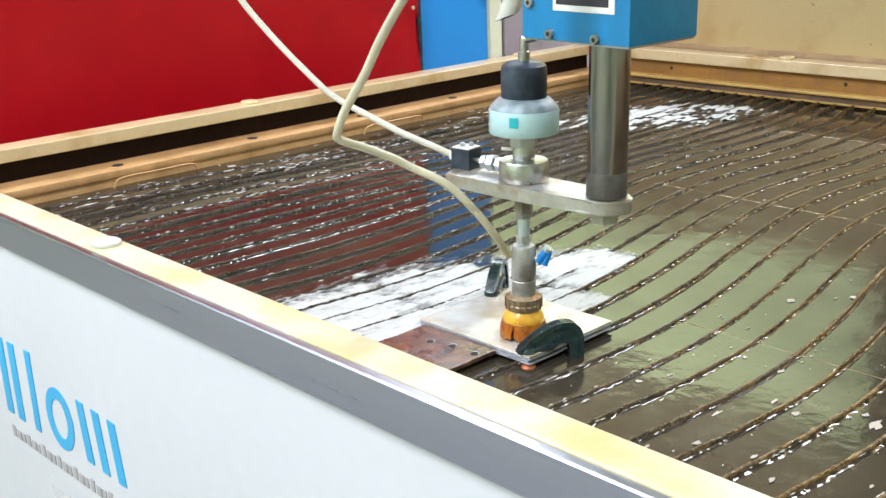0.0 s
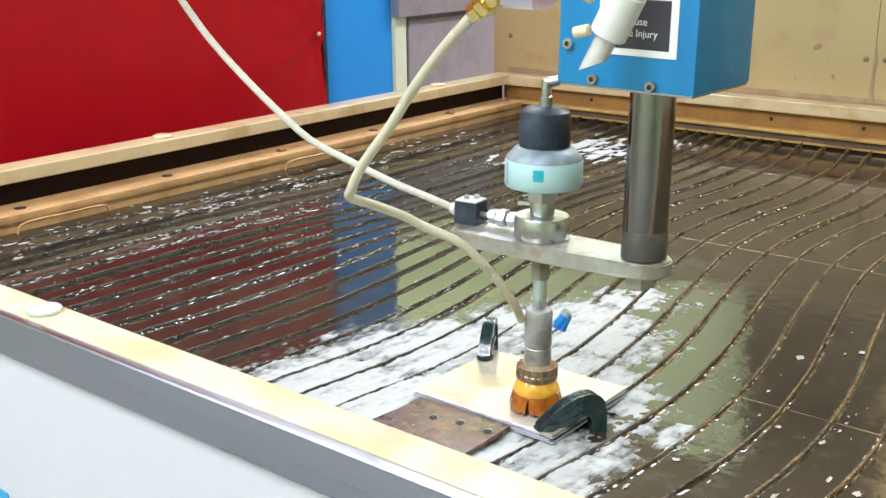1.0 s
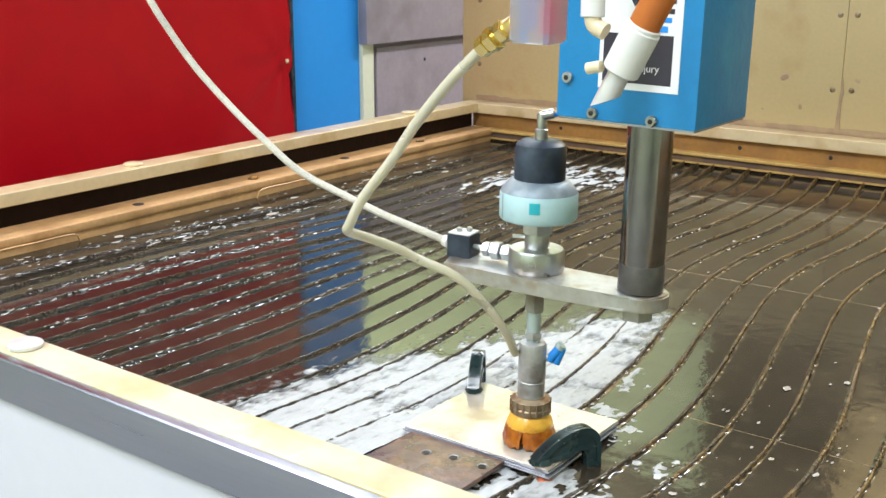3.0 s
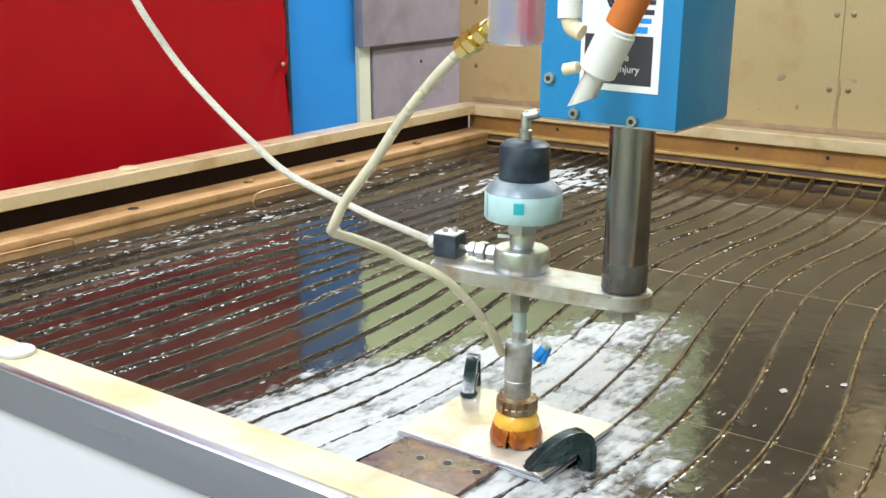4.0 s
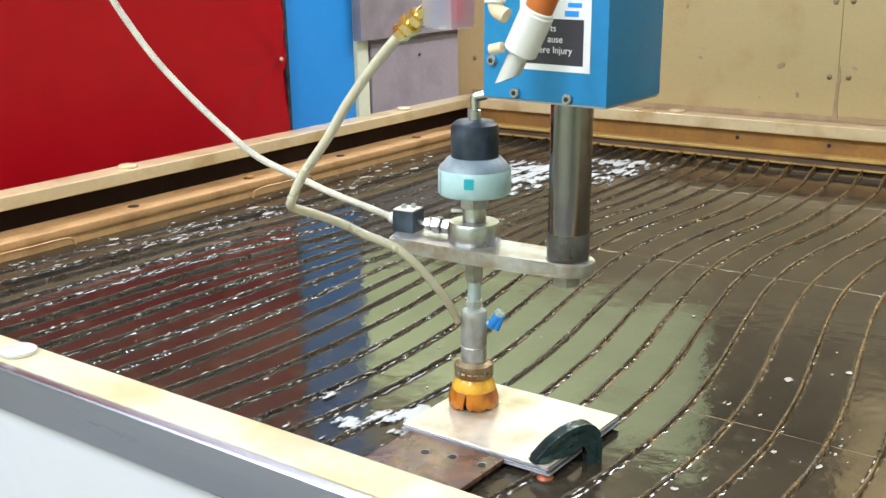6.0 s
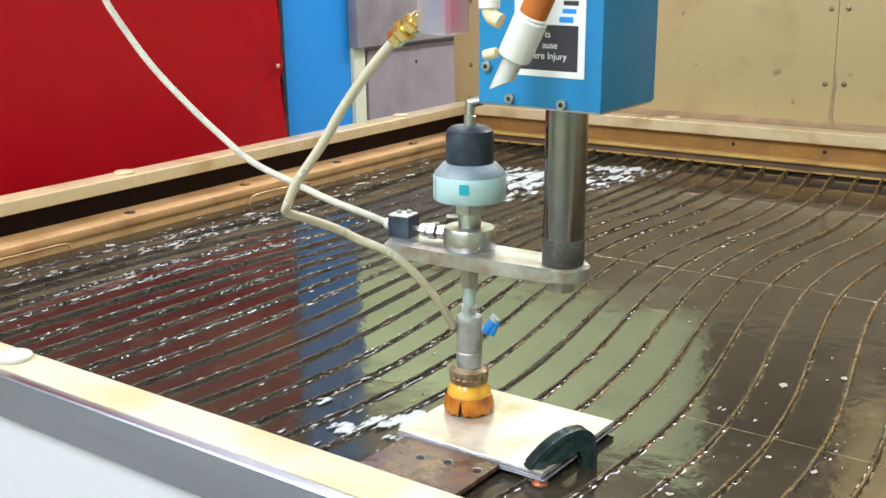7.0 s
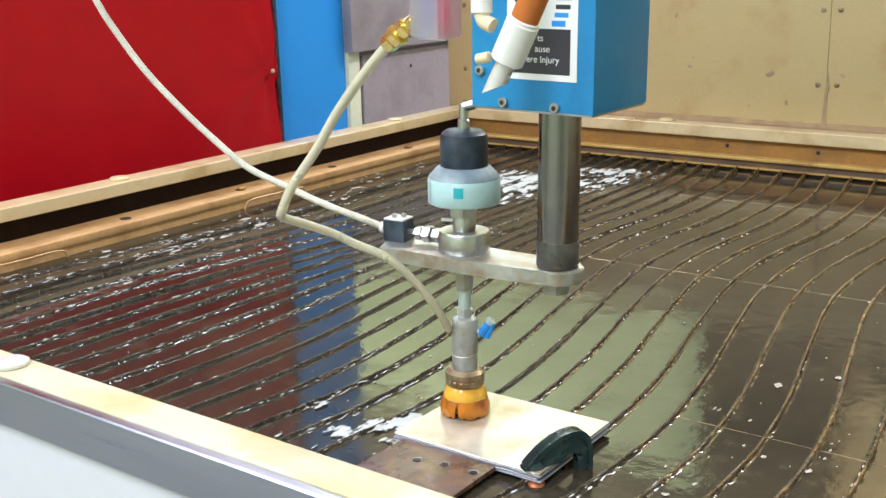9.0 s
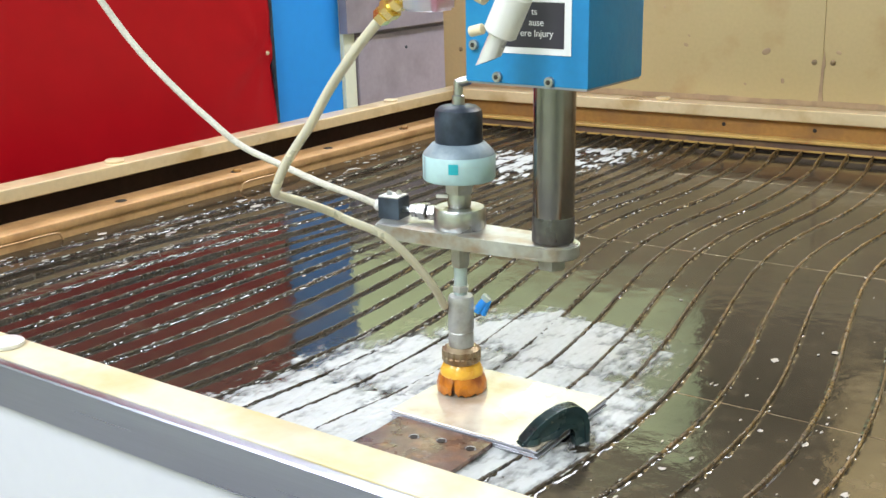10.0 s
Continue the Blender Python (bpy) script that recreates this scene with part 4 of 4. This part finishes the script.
def carriage():
    base = Vector((1.165, 0.36, 1.1965))
    c = empty("z_carriage", pose(*base), "blue painted lifting carriage with a warning label and steel shaft", "machine carriage")

    # the housing with its label and the fittings are scaled about the camera's eye to fit its view
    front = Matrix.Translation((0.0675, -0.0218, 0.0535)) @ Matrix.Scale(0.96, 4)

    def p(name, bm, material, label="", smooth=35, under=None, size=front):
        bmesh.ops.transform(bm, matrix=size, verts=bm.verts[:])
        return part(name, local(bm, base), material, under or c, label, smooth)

    p("housing", box(1.0985, 1.2295, 0.310, 0.418, 1.1985, 1.62, 0.002, 2), M["box_blue"], "blue painted steel housing")
    p("base_plate", box(1.100, 1.228, 0.3115, 0.4165, 1.1965, 1.1985, 0.0005), M["band"])
    p("shaft", lathe([(0.0200, 1.0478), (0.0200, 1.2060)], pose(1.1825, 0.3335, 0), 48), M["shaft"], "polished steel shaft", size=Matrix())
    p("shaft_sleeve", lathe([(0.0204, 1.0479), (0.0206, 1.050), (0.0204, 1.0720), (0.02005, 1.0730)], pose(1.1825, 0.3335, 0), 48), M["grease"], "dark greasy end of the shaft", size=Matrix())
    for x, z in ((1.109, 1.233), (1.135, 1.2045), (1.191, 1.2030)):
        screw = p("screw", lathe([(0.0050, 0), (0.0050, 0.003), (0.0042, 0.004)], pose(x, 0.310, z, 90), 16), M["steel"])
        p("screw_socket", lathe([(0.0024, 0), (0.0024, 0.0004), (0.002, 0.0006)], pose(x, 0.306, z, 90), 6), M["hole"], under=screw)
    # warning label
    y = 0.310
    plate = p("label_plate", box(1.1385, 1.2125, y - 0.0008, y, 1.2270, 1.36, 0.0002, 1), M["label_white"], "white warning label")
    p("label_field", box(1.1425, 1.2055, y - 0.0012, y - 0.0008, 1.2330, 1.2735, 0.0001, 1), M["label_black"], "black field with white lettering", under=plate)
    for x0, z0, x1, z1, key in ((1.186, 1.276, 1.200, 1.281, "blue_clip"), (1.189, 1.284, 1.203, 1.288, "blue_clip"), (1.190, 1.291, 1.205, 1.295, "label_black"), (1.190, 1.299, 1.206, 1.303, "label_black")):
        p("pictogram_bar", box(x0, x1, y - 0.0012, y - 0.0008, z0, z1, 0.0001, 1), M[key], under=plate)
    for words, x, z in (("ts", 1.1715, 1.2625), ("ause", 1.1690, 1.2528), ("ere Injury", 1.1600, 1.2432)):
        data = bpy.data.curves.new("lettering", "FONT")
        data.body, data.size, data.extrude = words, 0.0088, 0.0001
        tmp = bpy.data.objects.new("lettering", data)
        scene.collection.objects.link(tmp)
        bpy.context.view_layer.update()
        me = bpy.data.meshes.new_from_object(tmp)
        bpy.data.objects.remove(tmp)
        bm = bmesh.new()
        bm.from_mesh(me)
        bmesh.ops.transform(bm, matrix=pose(x, y - 0.0014, z, 90), verts=bm.verts[:])
        p("lettering", bm, M["label_white"], "white lettering", 0, plate)
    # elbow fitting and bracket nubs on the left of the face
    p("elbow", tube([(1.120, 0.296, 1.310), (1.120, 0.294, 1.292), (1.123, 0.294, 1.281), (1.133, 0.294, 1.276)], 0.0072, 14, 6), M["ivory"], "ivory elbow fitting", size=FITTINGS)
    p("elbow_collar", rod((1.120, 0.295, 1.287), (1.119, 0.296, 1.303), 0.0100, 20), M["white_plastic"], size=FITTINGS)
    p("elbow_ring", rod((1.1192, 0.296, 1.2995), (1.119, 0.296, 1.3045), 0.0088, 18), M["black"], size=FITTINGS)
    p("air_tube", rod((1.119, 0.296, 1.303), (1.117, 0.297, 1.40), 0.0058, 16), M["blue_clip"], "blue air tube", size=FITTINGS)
    return c


box_thing = carriage()


def suction_tube():
    base = Vector((1.275, 0.111, 1.268))
    c = empty("sensor_tube", pose(*base), "white sleeve with slanted metal tip and orange hose", "tube")

    # FITTINGS draws the tube towards the camera's eye to fit its view
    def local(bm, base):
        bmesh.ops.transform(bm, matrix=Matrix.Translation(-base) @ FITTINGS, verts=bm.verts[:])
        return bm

    a, b = Vector((1.1365, 0.288, 1.2150)), Vector((1.179, 0.288, 1.300))
    w = (b - a).normalized()
    bm = rod(a - w * 0.004, a + w * 0.05, 0.0092, 28)
    bmesh.ops.bisect_plane(bm, geom=bm.verts[:] + bm.edges[:] + bm.faces[:], plane_co=a + w * 0.006, plane_no=(Vector((0.35, 0.1, -1))).normalized(), clear_outer=True)
    bmesh.ops.holes_fill(bm, edges=[e for e in bm.edges if e.is_boundary], sides=64)
    part("tip", local(bm, base), M["tip"], c, "metal tip cut at a slant")
    cut = Vector((0.35, 0.1, -1)).normalized()
    bore = lathe([(0.0072, 0), (0.0072, 0.0006), (0.006, 0.0008)], Matrix.Translation(a + w * 0.006 + cut * -0.0002) @ cut.to_track_quat("Z", "Y").to_matrix().to_4x4(), 24)
    part("bore", local(bore, base), M["hole"], c, "bore of the tip, painted as a near-black disc")
    part("sleeve", local(rod(a + w * 0.034, a + w * 0.074, 0.0155, 36, 0.0015), base), M["white_plastic"], c, "white plastic sleeve")
    part("sleeve_lip", local(rod(a + w * 0.073, a + w * 0.077, 0.0145, 36, 0.001), base), M["white_plastic"], c)
    part("hose", local(rod(a + w * 0.075, a + w * 0.19, 0.0128, 28), base), M["orange_hose"], c, "orange rubber hose")
    n = w.cross(Vector((0, 1, 0))).normalized()
    for k in range(6):
        q = a + w * (0.090 + 0.011 * k) + n * 0.0134
        part("hose_tooth", local(rod(q - w * 0.0025, q + n * 0.005 + w * 0.001, 0.0028, 8), base), M["black"], c)
    part("clamp_screw", local(rod((1.140, 0.278, 1.250), (1.127, 0.278, 1.247), 0.0050, 14), base), M["ivory"], c)
    return c


tube_thing = suction_tube()


def abrasive_hose():
    base = Vector((1.074, 0.305, 0.965))
    c = empty("abrasive_hose", pose(*base), "yellowed translucent abrasive hose with a brass fitting, kinked", "hose")
    pts = [(1.063, 0.318, 0.962), (1.068, 0.292, 0.992), (1.059, 0.268, 1.025), (1.043, 0.245, 1.053), (1.017, 0.224, 1.069), (1.008, 0.206, 1.081), (1.001, 0.175, 1.096), (1.000, 0.158, 1.103),
           (1.006, 0.140, 1.111), (1.020, 0.127, 1.121), (1.035, 0.126, 1.145), (1.065, 0.126, 1.180), (1.092, 0.123, 1.213), (1.126, 0.118, 1.247), (1.158, 0.113, 1.274)]
    part("hose", local(tube(pts, 0.0042, 16, 8), base), M["hose"], c)
    a, b = Vector((1.155, 0.113, 1.272)), Vector((1.182, 0.110, 1.290))
    w = (b - a).normalized()
    tilt = w.to_track_quat("Z", "Y").to_matrix().to_4x4()
    for d, rr, wide in ((0.0, 0.0076, 0.009), (0.010, 0.0092, 0.008), (0.0205, 0.0080, 0.008)):
        part("brass_nut", local(slab(hexagon(rr), 0, wide, 0.001, 2, Matrix.Translation(a + w * d) @ tilt), base), M["brass"], c, "brass hex nut")
    part("brass_stem", local(rod(a + w * 0.004, a + w * 0.036, 0.0050, 18), base), M["brass"], c)
    return c


hose_thing = abrasive_hose()


def cup():
    base = Vector((1.207, 0.115, 1.279))
    c = empty("abrasive_cup", pose(*base), "clear plastic abrasive feed cup with red and violet print", "cup")
    out = [(-0.019, -0.014), (0.006, -0.014), (0.009, -0.011), (0.009, 0.011), (0.006, 0.014), (-0.019, 0.014), (-0.023, 0.010), (-0.023, -0.010)]
    part("cup", slab(out, 0.0, 0.13, 0.002, 2), M["clear"], c)
    part("print_field", box(-0.003, 0.006, 0.0, 0.0008, 0.006, 0.06, 0.0002, 1), M["cup_red"], c, "red printed field")
    part("print_field", box(-0.017, -0.006, 0.0, 0.0008, 0.008, 0.06, 0.0002, 1), M["cup_violet"], c, "violet printed field")
    part("spout", rod((-0.030, -0.004, 0.010), (-0.020, -0.003, 0.016), 0.0045, 14), M["ivory"], c)
    part("bracket", box(-0.012, 0.006, 0.014, 0.196, 0.125, 0.140, 0.002), M["band"], c)
    return c


cup_thing = cup()


def air_hose():
    base = Vector((0.985, 0.325, 1.054))
    c = empty("braided_hose", pose(*base), "braided white hose running up from the connector block", "hose")
    pts = [(0.977, 0.326, 1.0565), (0.965, 0.327, 1.058), (0.947, 0.317, 1.066), (0.911, 0.304, 1.078), (0.868, 0.291, 1.0945), (0.820, 0.278, 1.114), (0.784, 0.265, 1.143), (0.747, 0.252, 1.177),
           (0.714, 0.238, 1.214), (0.691, 0.2245, 1.251), (0.6725, 0.211, 1.291), (0.657, 0.200, 1.345), (0.645, 0.19, 1.43), (0.635, 0.19, 1.55), (0.63, 0.19, 1.75)]
    part("hose", local(tube(pts, 0.0036, 14, 22, 0.05), base), M["braid"], c)
    part("ferrule", local(rod((0.978, 0.3255, 1.0565), (0.967, 0.3315, 1.0555), 0.0062, 16), base), M["white_plastic"], c)
    return c


air_thing = air_hose()


# ---- froth ----
def froth(x0, x1, y0, y1, seed, label, env, step=0.003, material="foam", group="froth on the water"):
    """A patch of froth between two slats: a lumpy crust, broken where it dips under the water."""
    bm = bmesh.new()
    cover = bm.verts.layers.float.new("cover")
    nx, ny = max(4, int((x1 - x0) / step)), max(6, int((y1 - y0) / step))
    cy = (y0 + y1) / 2
    cxm = (slat_x(x0, cy) + slat_x(x1, cy)) / 2
    rows = []
    for j in range(ny + 1):
        v = j / ny
        y = y0 + (y1 - y0) * v
        xa, xb = slat_x(x0, y) + 0.0002, slat_x(x1, y) - 0.0002
        row = []
        for i in range(nx + 1):
            u = i / nx
            x = xa + (xb - xa) * u
            big = noise.noise(Vector((x * 24, y * 15, seed)))
            mid = noise.noise(Vector((x * 70, y * 52, seed + 9)))
            small = noise.noise(Vector((x * 190, y * 170, seed + 5)))
            ends = min(1, v * 5, (1 - v) * 5)
            full = env(x, y) + 0.60 * big + 0.40 * mid + 0.15 * small - 0.8 * (1 - ends)
            heap = max(0.0, min(1.0, full + 0.1))
            side = min(1, u * 6, (1 - u) * 6)
            h = 0.0005 + heap * (0.0016 + 0.0022 * heap * (0.55 + 0.45 * side)) + 0.0015 * small + 0.0008 * mid
            vert = bm.verts.new((x - cxm, y - cy, h))
            vert[cover] = full
            row.append(vert)
        rows.append(row)
    for a, b in zip(rows, rows[1:]):
        for i in range(nx):
            bm.faces.new((a[i], a[i + 1], b[i + 1], b[i]))
    low = [f for f in bm.faces if all(v[cover] < -0.9 for v in f.verts)]
    bmesh.ops.delete(bm, geom=low, context="FACES")
    if not bm.faces:
        bm.free()
        return None
    ob = finish("froth", bm, M[material], smooth=180)
    ob.location = (cxm, cy, WATER)
    return tagged(ob, label, "foam", group, "stuff")


def splash_env(x, y):
    left = (x - 0.835 - 0.52 * max(0, y - 0.33)) / 0.05
    right = (1.33 - 0.55 * max(0, y - 0.33) - x) / 0.07
    thin = 0.25 * max(0.0, min(1.0, (x - 1.10) / 0.10))
    return min(1.05, left, right, (0.76 - y) / 0.08) - thin


FROTH = []
for k, (xa, xb) in enumerate(zip(SLAT_X, SLAT_X[1:])):
    if 0.79 < xa < 1.36:
        for n, (ya, yb) in enumerate(((0.12, 0.31), (0.29, 0.47), (0.45, 0.63), (0.61, 0.80))):
            ob = froth(xa, xb, ya, yb, k * 3.7 + n * 1.9, "white froth churned up between the slats", splash_env)
            if ob:
                FROTH.append((ob, xa - 1.07))

# still white patches that paint the lamps' glare on the far corner's water
for k, (xa, xb) in enumerate(zip(SLAT_X, SLAT_X[1:])):
    if 0.30 < xa < 0.82:
        froth(xa, xb, 1.10, 1.74, 60 + k * 2.3, "thin white patches painted as glare on the far corner's water",
              lambda x, y: 0.66 - ((x - 0.50 - 0.30 * (y - 1.45)) / 0.16) ** 2 * 0.55 - ((y - 1.45) / 0.27) ** 2 * 0.5, 0.005, "film", "froth in the far corner")

# white scraps that stay beside the sheets: leftover froth and painted glints
for k, (xa, xb) in enumerate(zip(SLAT_X, SLAT_X[1:])):
    if 0.90 < xa < 1.04:
        froth(xa, xb, 0.15, 0.36, 90 + k * 2.9, "scraps of leftover froth and painted glints beside the metal sheets",
              lambda x, y: 0.30 - ((y - 0.25) / 0.10) ** 2 * 0.4, 0.004, "film", "film beside the sheets")


def flecks():
    """Dried grey-white flecks that float on the water and stick to the slats."""
    rng = random.Random(11)
    bm = bmesh.new()
    for _ in range(460):
        pick = rng.random()
        if pick < 0.50:
            x, y = 0.115 + abs(rng.gauss(0, 0.12)), rng.uniform(0.06, 1.5)
        elif pick < 0.80:
            x, y = rng.uniform(1.25, 1.75), rng.uniform(0.06, 0.55)
        else:
            x, y = rng.uniform(0.3, 1.75), rng.uniform(0.06, 1.5)
        r = rng.choice((0.0010, 0.0014, 0.0020, 0.0030, 0.0050)) * rng.uniform(0.7, 1.2) * (1.8 if x < 0.26 else 1)
        if 1.0 < x < 1.26 and y < 0.42:
            continue
        n, turn = rng.randint(9, 13), rng.uniform(0, 6)
        sx, sy = rng.uniform(0.6, 1.0), rng.uniform(0.9, 2.2)
        z = WATER + 0.0007
        ring = [bm.verts.new((x + r * sx * rng.uniform(0.35, 1.15) * math.cos(turn + 6.283 * k / n), y + r * sy * rng.uniform(0.35, 1.15) * math.sin(turn + 6.283 * k / n), z)) for k in range(n)]
        mid = bm.verts.new((x, y, z + 0.0008))
        for k in range(n):
            bm.faces.new((ring[k], ring[(k + 1) % n], mid))
    tagged(finish("froth_flecks", bm, M["scum"], smooth=180), "small pale flecks floating on the brown water", "foam", kind="stuff")


flecks()


def glint_beads():
    """White beads that paint the glints along the wet edges of the slats."""
    rng = random.Random(23)
    bm = bmesh.new()

    def bead(x, y, z, long, r):
        ring = []
        ya, yb = y - long / 2, y + long / 2
        xa, xb = slat_offset(x, ya), slat_offset(x, yb)
        for px, py, w in ((xa, ya, 0.35), ((xa + xb) / 2, y, 1.0), (xb, yb, 0.3)):
            ring.append([bm.verts.new((px + r * w * math.cos(a), py, z + r * w * math.sin(a))) for a in (k * math.pi / 3 for k in range(6))])
        for p, q in zip(ring, ring[1:]):
            for k in range(6):
                bm.faces.new((p[k], p[(k + 1) % 6], q[(k + 1) % 6], q[k]))
        bm.faces.new(ring[0])
        bm.faces.new(ring[-1])

    def slat_offset(x, y):
        return slat_x(x, y)

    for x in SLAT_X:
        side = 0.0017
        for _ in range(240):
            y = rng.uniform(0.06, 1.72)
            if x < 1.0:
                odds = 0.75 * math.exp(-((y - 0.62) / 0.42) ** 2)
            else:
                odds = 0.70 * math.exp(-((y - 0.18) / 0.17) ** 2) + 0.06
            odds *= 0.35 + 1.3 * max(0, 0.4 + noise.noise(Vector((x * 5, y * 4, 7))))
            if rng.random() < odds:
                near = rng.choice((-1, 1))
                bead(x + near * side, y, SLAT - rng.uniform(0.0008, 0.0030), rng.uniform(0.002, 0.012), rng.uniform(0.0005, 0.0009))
    tagged(finish("glint_beads", bm, M["bead"], smooth=180), "white beads painted as glints along the slat edges", "water", kind="stuff")


glint_beads()


# ---- what moves ----
HEAD_ROWS = [(0, 0.0935, -0.039), (3.6, 0.0935, -0.039), (3.82, 0.0930, -0.0388), (4.0, 0.080, -0.0325), (4.5, 0.0413, -0.0166),
             (5.0, 0.0072, -0.0027), (5.15, 0.0, 0.0), (5.5, 0.0, 0.0), (10.0, 0.0, 0.0)]
# the whole head is leaned about the line of sight to fit the camera's view
LEAN = Matrix.Rotation(radians(0.9), 4, Vector((-0.46, 0.887, 0)))
# how far the froth stands above its resting depth, in metres
FROTH_ROWS = [(0, 0.0), (4.5, -0.0004), (5.0, -0.0022), (5.2, -0.0026), (5.7, -0.0032), (6.3, -0.0115), (9.3, -0.0115), (9.5, -0.0050), (9.75, -0.0018), (10.0, 0.0)]


def motions():
    for thing in (head, box_thing, tube_thing, hose_thing, cup_thing, air_thing):
        pivot = HEAD if thing is head else Vector((1.165, 0.31, 1.20))
        place = Matrix.Translation(pivot) @ LEAN @ Matrix.Translation(-pivot) @ Matrix.Translation(thing.location)
        walk(thing, [(t, Matrix.Translation((dx, dy, 0)) @ place) for t, dx, dy in HEAD_ROWS])
    rng = random.Random(8)
    for ob, rx in FROTH:
        x, y, z = ob.location
        lag = rng.uniform(0, 0.0018)
        times = sorted({round(0.4 * k, 1) for k in range(26)} | {t for t, _ in FROTH_ROWS} | {10.0})
        rows = []
        for t in times:
            for (ta, da), (tb, db) in zip(FROTH_ROWS, FROTH_ROWS[1:]):
                if ta <= t <= tb:
                    depth = da + (db - da) * (t - ta) / (tb - ta)
                    break
            if 4.8 <= t <= 6.2:
                depth -= lag
            if 9.3 < t and (y > 0.62 or rx > 0.16):
                depth -= 0.0115
            if t < 0.95 and (rx > 0.07 or y > 0.60 or (rx > 0.02 and y > 0.48)):
                depth -= 0.0115 * min(1, (0.95 - t) / 0.35)
            if 1.8 <= t <= 3.3 and rx > 0.05:
                depth -= 0.0034
            stir = 1 if depth > -0.011 else 0
            rows.append((t, pose(x + stir * rng.uniform(-0.002, 0.002), y + stir * rng.uniform(-0.008, 0.008), z + depth + stir * rng.uniform(-0.001, 0.001))))
        walk(ob, rows)


motions()
